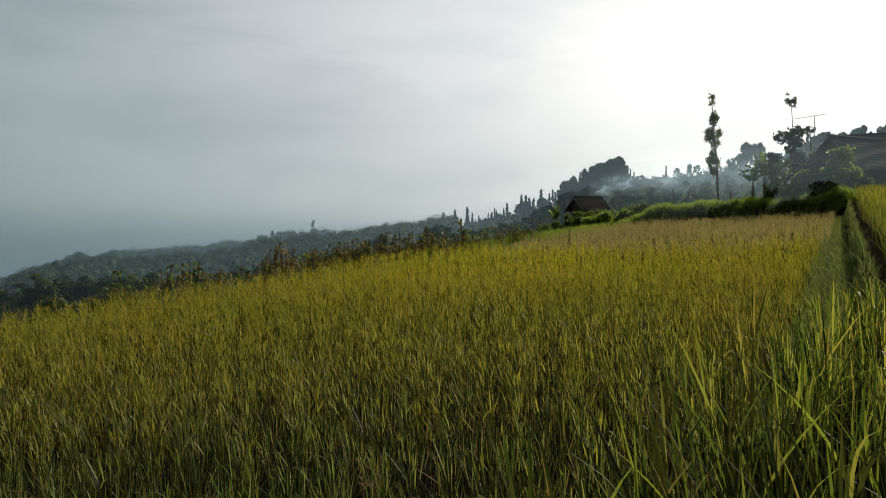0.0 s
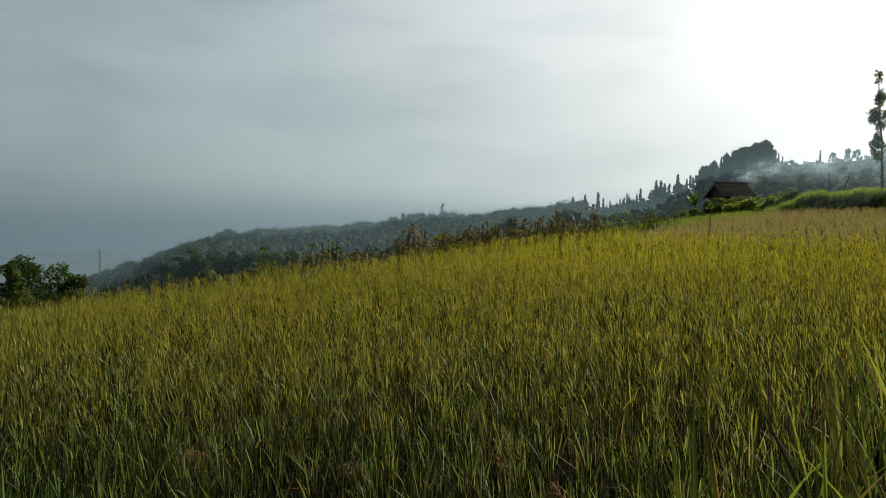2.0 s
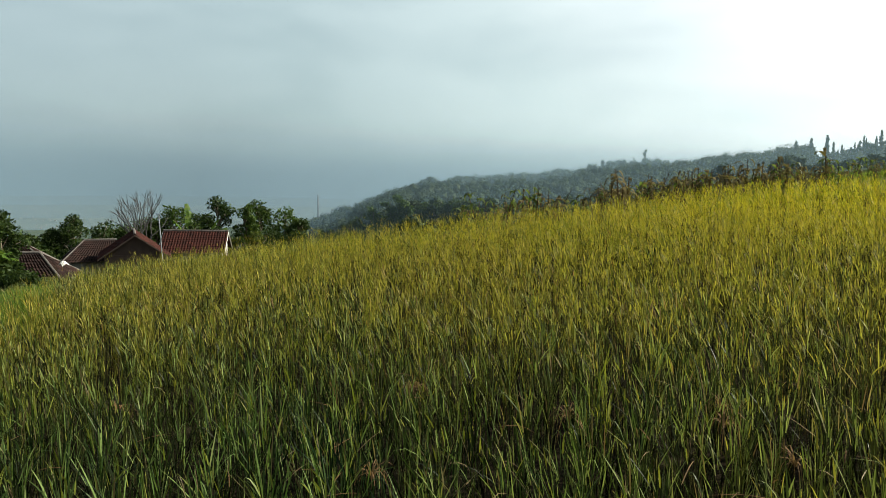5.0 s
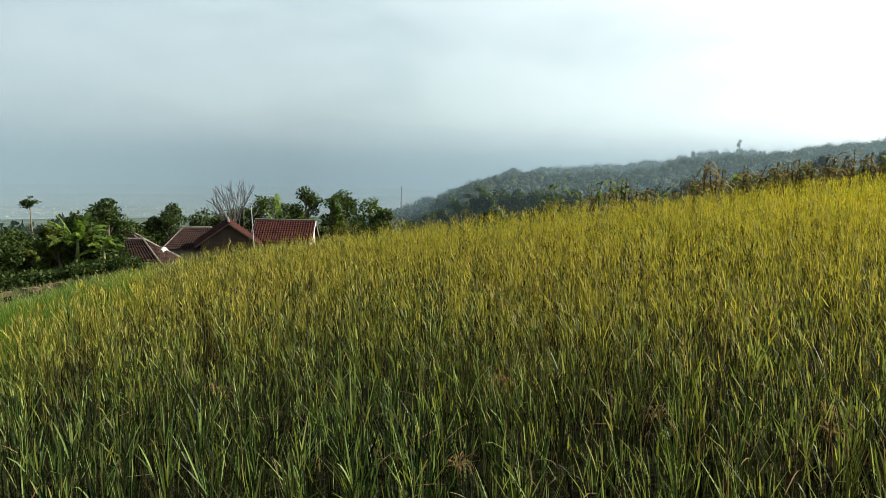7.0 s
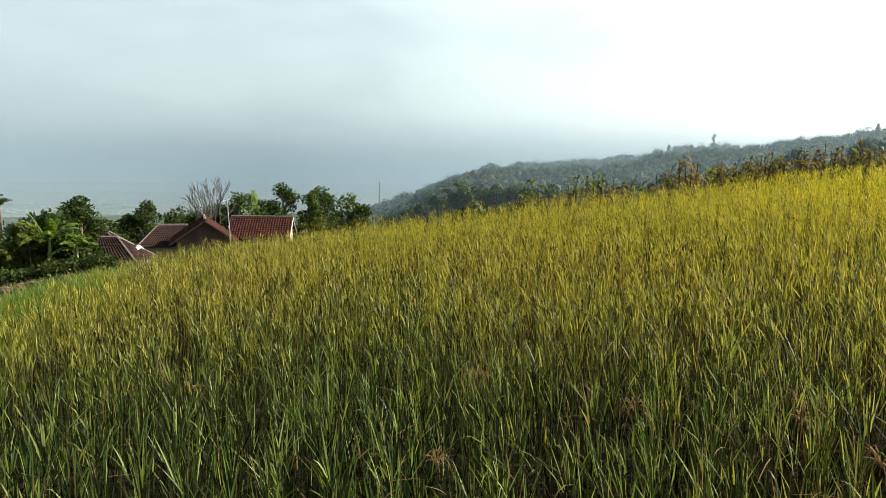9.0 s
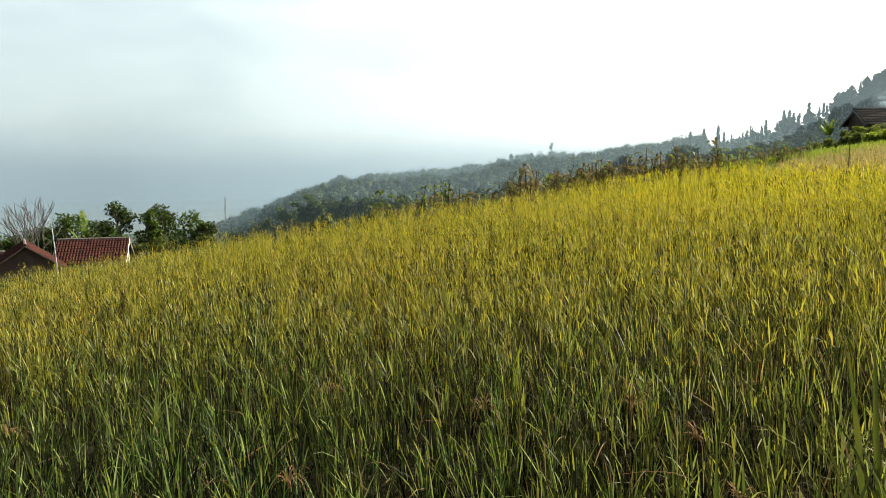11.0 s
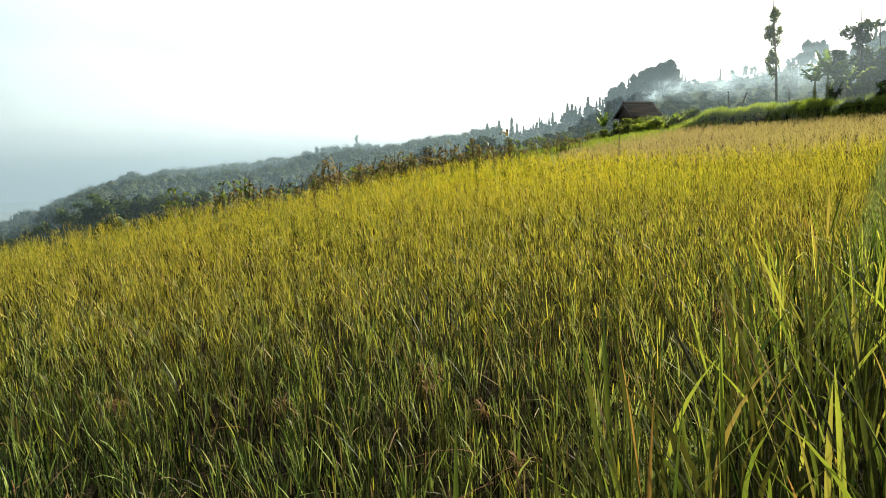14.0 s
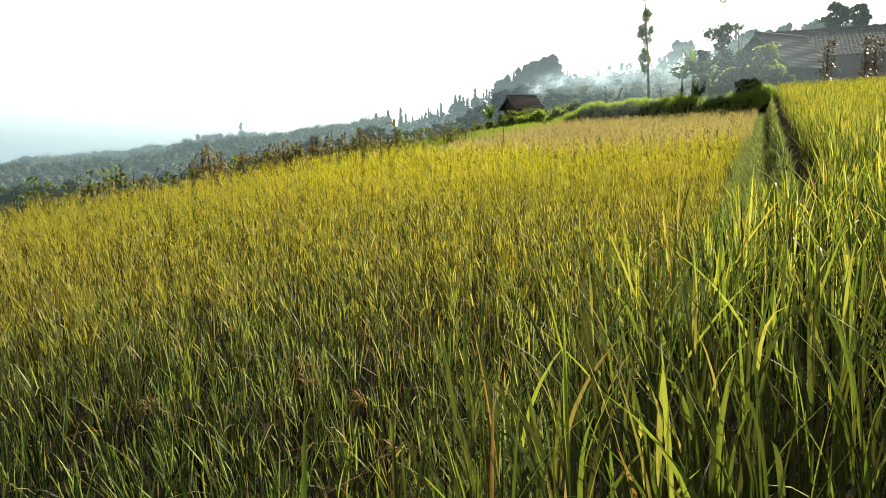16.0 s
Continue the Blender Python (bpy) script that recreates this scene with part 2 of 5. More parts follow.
M_BARK = surface("bark", (0.10, 0.075, 0.05), (0.17, 0.14, 0.10), 3, fine=14, stretch=(1, 1, 0.2))
M_GREY_BARK = surface("grey_bark", (0.045, 0.042, 0.04), (0.075, 0.07, 0.065), 3, fine=14)
M_SOIL = surface("soil", (0.07, 0.045, 0.028), (0.11, 0.075, 0.045), 2.0, fine=18, bump=0.8)


def ground_material():
    m, tree, nodes = material("ground_cover")
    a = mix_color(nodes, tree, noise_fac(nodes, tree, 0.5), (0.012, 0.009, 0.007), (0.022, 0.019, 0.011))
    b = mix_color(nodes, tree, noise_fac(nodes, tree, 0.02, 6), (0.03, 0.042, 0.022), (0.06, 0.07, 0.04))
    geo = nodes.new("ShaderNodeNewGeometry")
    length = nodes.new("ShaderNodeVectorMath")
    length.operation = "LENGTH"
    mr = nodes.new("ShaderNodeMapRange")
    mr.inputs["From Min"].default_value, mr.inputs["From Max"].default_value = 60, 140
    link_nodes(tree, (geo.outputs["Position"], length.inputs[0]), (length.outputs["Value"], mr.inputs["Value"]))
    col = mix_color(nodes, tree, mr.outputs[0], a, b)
    plain = mix_color(nodes, tree, noise_fac(nodes, tree, 0.012, 6), (0.075, 0.095, 0.085), (0.12, 0.135, 0.12))     # haze put into the far plain's colour: paler, greyer green
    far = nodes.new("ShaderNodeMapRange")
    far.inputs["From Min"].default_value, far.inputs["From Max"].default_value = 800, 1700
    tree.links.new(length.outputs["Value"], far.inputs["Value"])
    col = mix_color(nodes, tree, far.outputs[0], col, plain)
    bsdf = nodes.new("ShaderNodeBsdfPrincipled")
    bsdf.inputs["Roughness"].default_value = 0.95
    bsdf.inputs["Specular IOR Level"].default_value = 0.0
    bp = nodes.new("ShaderNodeBump")
    bp.inputs["Strength"].default_value = 0.7
    bp.inputs["Distance"].default_value = 0.05
    out = nodes.new("ShaderNodeOutputMaterial")
    link_nodes(tree, (noise_fac(nodes, tree, 9.0, 5), bp.inputs["Height"]), (bp.outputs[0], bsdf.inputs["Normal"]),
               (col, bsdf.inputs["Base Color"]), (bsdf.outputs[0], out.inputs[0]))
    return m


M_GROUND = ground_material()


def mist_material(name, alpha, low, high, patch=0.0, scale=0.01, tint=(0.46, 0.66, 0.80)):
    """A sheet standing in for air haze, tinted blue: lets most light by and scatters the rest, thinner with height."""
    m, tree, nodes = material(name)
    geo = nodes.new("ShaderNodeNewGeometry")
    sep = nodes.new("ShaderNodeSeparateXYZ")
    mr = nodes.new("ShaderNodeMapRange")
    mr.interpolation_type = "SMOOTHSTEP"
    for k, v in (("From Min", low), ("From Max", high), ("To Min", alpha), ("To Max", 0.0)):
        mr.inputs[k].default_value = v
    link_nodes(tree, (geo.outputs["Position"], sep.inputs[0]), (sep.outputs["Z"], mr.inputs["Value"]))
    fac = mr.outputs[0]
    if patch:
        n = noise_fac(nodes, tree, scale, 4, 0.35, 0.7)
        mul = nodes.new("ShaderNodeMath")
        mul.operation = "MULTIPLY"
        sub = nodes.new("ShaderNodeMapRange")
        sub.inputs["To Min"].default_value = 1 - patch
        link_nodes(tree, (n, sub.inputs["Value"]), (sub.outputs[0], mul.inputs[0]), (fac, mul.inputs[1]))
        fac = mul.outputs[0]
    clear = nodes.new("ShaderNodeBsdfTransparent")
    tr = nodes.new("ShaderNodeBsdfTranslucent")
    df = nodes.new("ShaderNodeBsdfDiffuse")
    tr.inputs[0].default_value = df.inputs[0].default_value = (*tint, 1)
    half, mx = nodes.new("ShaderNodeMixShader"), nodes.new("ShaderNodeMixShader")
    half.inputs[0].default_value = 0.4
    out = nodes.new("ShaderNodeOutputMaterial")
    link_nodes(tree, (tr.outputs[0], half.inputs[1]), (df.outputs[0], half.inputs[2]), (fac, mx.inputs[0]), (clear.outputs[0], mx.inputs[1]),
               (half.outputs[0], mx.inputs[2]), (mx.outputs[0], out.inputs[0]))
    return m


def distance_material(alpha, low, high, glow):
    """Haze over the far plain as a fixed glow colour, thinner with height: a backdrop that lights itself."""
    m, tree, nodes = material("far_haze_glow")
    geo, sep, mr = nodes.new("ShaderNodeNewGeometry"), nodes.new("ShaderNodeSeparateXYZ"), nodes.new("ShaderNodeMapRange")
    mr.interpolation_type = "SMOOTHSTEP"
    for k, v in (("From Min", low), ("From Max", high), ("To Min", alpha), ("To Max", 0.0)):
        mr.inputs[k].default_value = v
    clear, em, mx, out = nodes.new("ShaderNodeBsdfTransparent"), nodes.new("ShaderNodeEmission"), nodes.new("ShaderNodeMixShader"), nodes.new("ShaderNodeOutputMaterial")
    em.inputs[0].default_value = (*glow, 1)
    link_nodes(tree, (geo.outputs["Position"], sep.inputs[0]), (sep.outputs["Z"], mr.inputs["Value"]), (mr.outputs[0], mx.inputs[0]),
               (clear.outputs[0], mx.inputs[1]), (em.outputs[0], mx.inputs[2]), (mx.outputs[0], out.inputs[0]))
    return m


# ---- the lie of the land ----
def smooth(a, b, v):
    t = np.clip((v - a) / (b - a), 0, 1)
    return t * t * (3 - 2 * t)


def rice_plane(x, y):
    """Height of the lower field's soil."""
    return EYE - 2.40 + 0.06 * y + 0.07 * x


FIELD_EDGE = [(-180, 12), (-140, 9), (-105, 6.5), (-80, 7.2), (-67, 9.4), (-58.6, 12.7), (-51.6, 14.8), (-44, 15.6), (-37, 16.8), (-28, 18.2), (-15, 20.8), (-1.5, 27.5), (5, 28.5), (10, 36), (15, 45), (28, 43), (34, 41), (45, 40), (60, 36), (100, 24), (180, 12)]
EDGE_AZ, EDGE_R = (np.array(v, float) for v in zip(*FIELD_EDGE))
SKY_AZ = np.array([-180, -140, -90, -45, -39, -36.9, -32.9, -27.8, -22, -17, -13, -8, -1.6, 2.8, 7, 11, 13.4, 16, 20, 24, 28, 37, 60, 180], float)
SKY_EL = np.array([8, 4, -6, -6, -5.2, -4.5, -2.9, -1.1, -0.6, -0.1, 0.6, 0.7, 1.4, 2.1, 3.2, 4.3, 5.4, 5.5, 5.7, 6.3, 6.5, 7.2, 8, 8], float)
SKY_R = np.array([280, 400, 520, 520, 520, 520, 520, 520, 520, 500, 480, 450, 380, 320, 290, 270, 260, 260, 260, 260, 260, 270, 280, 280], float)


BUND_Y = np.array([-30, 0, 1.1, 2.2, 3.0, 4.2, 6.0, 40.0])
BUND_X = np.array([-22, -1.3, -0.55, 0.25, 0.85, 1.72, 3.05, 22.6])


def upper_side(x, y):
    """Metres to the right of the foot of the terrace step; minus on the lower field."""
    return (x - np.interp(y, BUND_Y, BUND_X)) * 0.85


def path_width(y):
    """Bare strip between the step and the upper rice, none beside the camera."""
    return 0.12 + 0.60 * smooth(3.4, 5.8, y) - 0.08 * smooth(10, 26, y)


def ground_height(x, y):
    x, y = np.asarray(x, float), np.asarray(y, float)
    r = np.hypot(x, y)
    az = np.degrees(np.arctan2(x, y))
    edge = np.interp(az, EDGE_AZ, EDGE_R)
    side, lip = upper_side(x, y), path_width(y)
    step = 0.25 * smooth(lip - 0.7, lip - 0.5, side) + 0.75 * smooth(lip - 0.22, lip - 0.02, side)
    field = rice_plane(x, y) + step * (0.80 + 0.008 * np.minimum(r, 60))
    # beyond the field
    xe, ye = np.sin(np.radians(az)) * edge, np.cos(np.radians(az)) * edge
    z_edge = rice_plane(xe, ye) + smooth(28, 31, az) * (0.8 + 0.3) * smooth(181, 150, az)
    sky_el, sky_r = np.interp(az, SKY_AZ, SKY_EL), np.interp(az, SKY_AZ, SKY_R)
    z_ridge = EYE + np.tan(np.radians(sky_el)) * sky_r
    left = smooth(0, -20, az) * smooth(-160, -110, az)
    z_mid = z_edge + np.where(left > 0, -left * 4.5, 0) + (1 - left) * smooth(9, 22, az) * 1.7
    r_mid = edge + 30
    z_val = np.where(az < -30, -20.0, 0.0) * smooth(-30, -36, az) * smooth(-160, -110, az) + z_mid * 0.5 + 0.25 * (1 - left) * (z_ridge - z_mid) - 9 * left
    r_val = 140.0
    out = field + 0 * r
    t1 = smooth(edge, r_mid, r)
    bank = smooth(edge - 0.1, edge + 0.9, r) * smooth(13.5, 17.5, az) * smooth(60, 40, az) * 1.35 * smooth(31.5, 29, az) * (0.92 + 0.06 * np.sin(az * 1.9) + 0.04 * np.sin(az * 5.3 + 1))
    bank = bank + 0.6 * smooth(edge, edge + 3, r) * smooth(0, 4, az) * smooth(17, 12, az)
    out = np.where(r > edge, z_edge + (z_mid - z_edge) * t1 + bank, out)
    yard = 0.9 * smooth(24, 32, r) * smooth(60, 40, r) * smooth(-86, -74, az) * smooth(-53, -59, az)
    out = np.where(r > edge, out + yard, out)
    t2 = smooth(r_mid, r_val, r)
    out = np.where(r > r_mid, z_mid + bank + (z_val - z_mid - bank) * t2 + yard, out)
    t3 = np.clip((r - r_val) / (sky_r - r_val), 0, 1)
    t3 = t3 * t3 * (1.6 - 0.6 * t3)
    out = np.where(r > r_val, z_val + (z_ridge - z_val) * t3, out)
    t4 = smooth(sky_r, 1900, r)
    out = np.where(r > sky_r, z_ridge + (-150 - z_ridge) * t4, out)
    return out


def ground_at(x, y):
    return float(ground_height(x, y))


def polar(az, r):
    return math.sin(radians(az)) * r, math.cos(radians(az)) * r


# ---- mesh helpers ----
def link_mesh(name, verts, faces, mat, parent=None, label="", smooth_faces=False):
    me = bpy.data.meshes.new(name)
    me.from_pydata(verts, [], faces)
    me.materials.append(mat)
    if smooth_faces:
        me.polygons.foreach_set("use_smooth", [True] * len(me.polygons))
    ob = new(name, me)
    if parent is not None:
        ob.parent = parent
    return tagged(ob, label)


def array_mesh(name, verts, quads, tris, mats, parent=None, mat_index=None):
    """A mesh from number arrays, quads first."""
    me = bpy.data.meshes.new(name)
    nq, ntri = len(quads), len(tris)
    me.vertices.add(len(verts))
    me.vertices.foreach_set("co", np.asarray(verts, np.float32).ravel())
    me.loops.add(nq * 4 + ntri * 3)
    me.loops.foreach_set("vertex_index", np.concatenate([np.asarray(quads, np.int32).ravel(), np.asarray(tris, np.int32).ravel()]))
    me.polygons.add(nq + ntri)
    me.polygons.foreach_set("loop_start", np.concatenate([np.arange(nq) * 4, nq * 4 + np.arange(ntri) * 3]).astype(np.int32))
    me.polygons.foreach_set("loop_total", np.concatenate([np.full(nq, 4), np.full(ntri, 3)]).astype(np.int32))
    for mt in mats:
        me.materials.append(mt)
    if mat_index is not None:
        me.polygons.foreach_set("material_index", np.asarray(mat_index, np.int32))
    me.update(calc_edges=True)
    ob = new(name, me)
    if parent is not None:
        ob.parent = parent
    return ob


def part(name, bm, mat, parent, label=""):
    me = bpy.data.meshes.new(name)
    bm.to_mesh(me)
    bm.free()
    me.materials.append(mat)
    ob = new(name, me)
    ob.parent = parent
    return tagged(ob, label)


def empty(name, label, category, m, group="", kind=""):
    ob = new(name)
    ob.matrix_world = m
    return tagged(ob, label, category, group, kind)


def blades(base, height, lean, turn, width, segs, droop, rng, taper=0.75, bend=1.8):
    """Ribbon leaves. base (n,3); lean (n,2): how far the tip goes sideways; droop: share of height lost at the tip."""
    n = len(base)
    u = np.linspace(0, 1, segs + 1)
    side = np.stack([np.cos(turn), np.sin(turn), np.zeros(n)], 1)
    verts = []
    for k, t in enumerate(u):
        c = base + np.concatenate([lean * t ** bend, (height * (t - droop * t ** 3))[:, None]], 1)
        if k == segs:
            verts.append(c[:, None])
        else:
            w = width * (0.55 + 0.45 * min(1, t * 3)) * (1 - taper * max(0, t - 0.45) / 0.55)
            verts.append(np.stack([c - side * w[:, None] / 2, c + side * w[:, None] / 2], 1))
    v = np.concatenate(verts, 1)
    per = v.shape[1]
    off = (np.arange(n) * per)[:, None]
    quads = np.concatenate([off + np.array([[2 * k, 2 * k + 1, 2 * k + 3, 2 * k + 2]]) for k in range(segs - 1)]) if segs > 1 else np.zeros((0, 4), int)
    tris = off + np.array([[2 * segs - 2, 2 * segs - 1, 2 * segs]])
    return v.reshape(-1, 3), quads, tris


def merge(chunks):
    vs, qs, ts, o = [], [], [], 0
    for v, q, t in chunks:
        vs.append(v), qs.append(q + o), ts.append(t + o)
        o += len(v)
    return np.concatenate(vs), np.concatenate(qs), np.concatenate(ts)


def leaf_cloud(lobes, count, size, rng, flat=0.0, hollow=0.5, stray=0.18):
    """Leaves strewn through lobes (x, y, z, rx, ry, rz): each a folded small quad."""
    lob = np.array(lobes, float)
    vol = np.cbrt(lob[:, 3] * lob[:, 4] * lob[:, 5]) ** 2
    pick = rng.choice(len(lob), count, p=vol / vol.sum())
    d = rng.normal(size=(count, 3))
    d /= np.linalg.norm(d, axis=1)[:, None]
    d *= (hollow + (1 - hollow) * rng.random(count) ** 0.6)[:, None] * (1 + stray * rng.normal(size=count))[:, None]
    c = lob[pick, :3] + d * lob[pick, 3:6]
    a = rng.normal(size=(count, 3))
    a[:, 2] *= 1 - flat
    a /= np.linalg.norm(a, axis=1)[:, None]
    b = np.cross(a, rng.normal(size=(count, 3)))
    b /= np.linalg.norm(b, axis=1)[:, None]
    s = size * (0.6 + 0.8 * rng.random(count))[:, None]
    v = np.stack([c - a * s * 0.6, c + b * s * 0.32, c + a * s * 0.6, c - b * s * 0.32], 1)
    q = np.arange(count)[:, None] * 4 + np.array([[0, 1, 2, 3]])
    return v.reshape(-1, 3), q, np.zeros((0, 3), int)


def tube(path, radii, sides=7):
    """A tapered tube through points, with a closed tip."""
    path = [Vector(p) for p in path]
    verts, faces = [], []
    for i, p in enumerate(path):
        way = (path[min(i + 1, len(path) - 1)] - path[max(i - 1, 0)]).normalized()
        a = way.cross(Vector((0.3, 1, 0.2))).normalized()
        b = way.cross(a)
        for k in range(sides):
            t = 2 * math.pi * k / sides
            verts.append(p + (a * math.cos(t) + b * math.sin(t)) * radii[i])
    for i in range(len(path) - 1):
        for k in range(sides):
            faces.append((i * sides + k, i * sides + (k + 1) % sides, (i + 1) * sides + (k + 1) % sides, (i + 1) * sides + k))
    faces.append(tuple(range((len(path) - 1) * sides, len(path) * sides)))
    return verts, faces


def tubes(list_of):
    verts, faces = [], []
    for v, f in list_of:
        o = len(verts)
        verts += v
        faces += [tuple(i + o for i in face) for face in f]
    return verts, faces


# ---- ground ----
ga = np.radians(np.concatenate([np.arange(-180, -84, 4.0), np.arange(-84, 52, 0.55), np.arange(52, 180, 4.0)]))
gr = np.concatenate([[0.0], np.geomspace(0.5, 60, 150), np.geomspace(62, 4800, 110)])
AA, RR = np.meshgrid(ga, gr, indexing="ij")
GX, GY = np.sin(AA) * RR, np.cos(AA) * RR
GZ = ground_height(GX, GY)
na, nr = AA.shape
ia, ir = np.meshgrid(np.arange(na), np.arange(nr - 1), indexing="ij")
ja = (ia + 1) % na
quads = np.stack([ia * nr + ir, ia * nr + ir + 1, ja * nr + ir + 1, ja * nr + ir], -1).reshape(-1, 4)
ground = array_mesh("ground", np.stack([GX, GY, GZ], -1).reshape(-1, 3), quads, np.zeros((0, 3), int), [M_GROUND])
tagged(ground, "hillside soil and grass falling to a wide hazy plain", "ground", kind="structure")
ground.data.polygons.foreach_set("use_smooth", [True] * len(ground.data.polygons))

# ---- rice ----
def in_field(x, y):
    r, az = np.hypot(x, y), np.degrees(np.arctan2(x, y))
    return r < np.interp(az, EDGE_AZ, EDGE_R)


def rice_hills(r0, r1, az0, az1, spacing, rng):
    """Jittered planting grid inside a ring of the plan."""
    m = int(2 * r1 / spacing)
    gx, gy = np.meshgrid(np.arange(-m, m) * spacing / 1.0, np.arange(-m, m) * spacing)
    x = (gx + rng.uniform(-0.38, 0.38, gx.shape) * spacing).ravel()
    y = (gy + rng.uniform(-0.38, 0.38, gy.shape) * spacing).ravel()
    r, az = np.hypot(x, y), np.degrees(np.arctan2(x, y))
    k = (r >= r0) & (r < r1) & (az > az0) & (az < az1) & in_field(x, y)
    return x[k], y[k]


def rice_tufts(x, y, leaves, height, width, segs, rng, length=(0.18, 0.38), droop=0.10, tilt=0.36, lean_mean=-0.02, stems=0):
    """Tufts: leaves leave their stem between half and most of the height."""
    n = len(x)
    xx, yy = np.repeat(x, leaves), np.repeat(y, leaves)
    tot = n * leaves
    tuft_h = np.repeat(rng.normal(1.0, 0.09, n), leaves)
    ang = rng.uniform(0, 2 * np.pi, tot)
    off = 0.01 + rng.random(tot) * 0.075
    bx, by = xx + np.cos(ang) * off, yy + np.sin(ang) * off
    h = rng.uniform(*length, tot) * np.where(rng.random(tot) < 0.3, 0.7, 1.0)
    top = height * tuft_h * np.minimum(1.0, rng.uniform(0.55, 1.12, tot))
    z0 = np.maximum(top - h, 0.05)
    reach = h * np.abs(rng.normal(0, tilt, tot))
    lean = np.stack([np.cos(ang) * reach + lean_mean * rng.uniform(0, 2, tot), np.sin(ang) * reach], 1)
    base = np.stack([bx, by, ground_height(bx, by) + z0], 1)
    limp = rng.random(tot) < 0.16                       # some leaves bend right over
    lean = lean * np.where(limp, 1.6, 1.0)[:, None]
    d = np.where(limp, rng.uniform(0.25, 0.7, tot), droop * rng.random(tot) ** 3 * 2)
    out = [blades(base, h, lean, ang + np.pi / 2 + rng.normal(0, 0.8, tot), width * rng.uniform(0.6, 1.35, tot), segs, d, rng, 0.8, 1.15)]
    if stems:
        k = rng.random(tot) < stems
        low = np.stack([xx[k] + np.cos(ang[k]) * off[k] * 0.5, yy[k] + np.sin(ang[k]) * off[k] * 0.5, ground_height(xx[k], yy[k])], 1)
        up = base[k] - low
        out.append(blades(low, up[:, 2] * 1.25, up[:, :2] * 1.2, ang[k], np.full(k.sum(), width * 0.55), 1, np.zeros(k.sum()), rng))
    return merge(out)


rng = np.random.default_rng(4)
lower, ripe, upper, dry, pan, dead = [], [], [], [], [], []
for r0, r1, space, n_leaf, wid, segs in ((0.7, 6, 0.225, 23, 0.0092, 3), (6, 11, 0.23, 27, 0.0105, 2), (11, 19, 0.25, 28, 0.014, 1), (19, 50, 0.31, 20, 0.022, 1)):
    x, y = rice_hills(r0, r1, -88 if r0 > 1 else -181, 50 if r0 > 1 else 181, space, rng)
    if r1 < 12:                                          # a few hills failed and left dark gaps
        full = rng.random(len(x)) > 0.13 + 0.10 * np.sin(x * 2.3 + 1.0) * np.sin(y * 1.9)
        x, y = x[full], y[full]
    s = upper_side(x, y)
    far = (y > np.maximum(29.5 - 1.05 * x, 19.5 + 0.15 * x) + rng.normal(0, 0.9, len(x))) & (s < 0.0) & (x > 1.5)
    low = (s < -0.05 - 0.20 * smooth(4, 7, y)) & ~far
    st = 0.5 if r1 < 12 else 0.15
    gold = low & (rng.random(len(x)) < 0.92 * smooth(3.6, 10.5, np.hypot(x + 1.5, y)))
    for rows_, pick in ((lower, low & ~gold), (ripe, gold)):
        if pick.any():
            rows_.append(rice_tufts(x[pick], y[pick], n_leaf, 0.86, wid, segs, rng, (0.16, 0.36) if r1 < 7 else (0.09, 0.21), stems=st))
    shy = path_width(y) + 0.26 * smooth(4, 8, y)        # the rice stands back from the lip
    up = (s > shy) & (r0 > 5)
    up |= (s > shy) & (np.hypot(x, y) > 3.2) & (r0 < 5)
    upper.append(rice_tufts(x[up], y[up], n_leaf, 0.92, wid * 1.08, segs, rng, (0.25, 0.5), stems=st))
    if far.any():
        dry.append(rice_tufts(x[far], y[far], n_leaf, 0.80, wid, segs, rng, (0.13, 0.26)))
    both = low | up
    # low near-black blades fill the gaps as painted shade
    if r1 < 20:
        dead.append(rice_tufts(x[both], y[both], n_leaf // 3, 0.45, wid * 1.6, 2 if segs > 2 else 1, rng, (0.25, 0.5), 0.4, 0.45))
    pan.append(rice_tufts(x[both], y[both], max(3, n_leaf // (7 if r1 < 7 else 4 if r1 < 12 else 2)), 0.92, wid * 0.85, segs, rng, (0.08, 0.16), 0.12, 0.36))
for nm, ch, mt, lab in (("rice_field", lower, M_RICE, "dense ripening rice, green leaves turning golden yellow"),
                        ("ripe_rice_field", ripe, M_RICE_RIPE, "golden yellow ripening rice across the field"),
                        ("upper_rice_field", upper, M_RICE_NEAR, "fresher green rice on the higher terrace"),
                        ("dry_rice_patch", dry, M_DRY_RICE, "reddish brown dry rice before the grass bank"),
                        ("gap_shade_rice_leaves", dead, M_RICE_SHADE, "near-black lower rice blades, some withered brown, painting the shaded gaps"),
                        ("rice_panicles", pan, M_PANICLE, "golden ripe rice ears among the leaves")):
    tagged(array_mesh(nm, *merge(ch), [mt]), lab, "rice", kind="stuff")


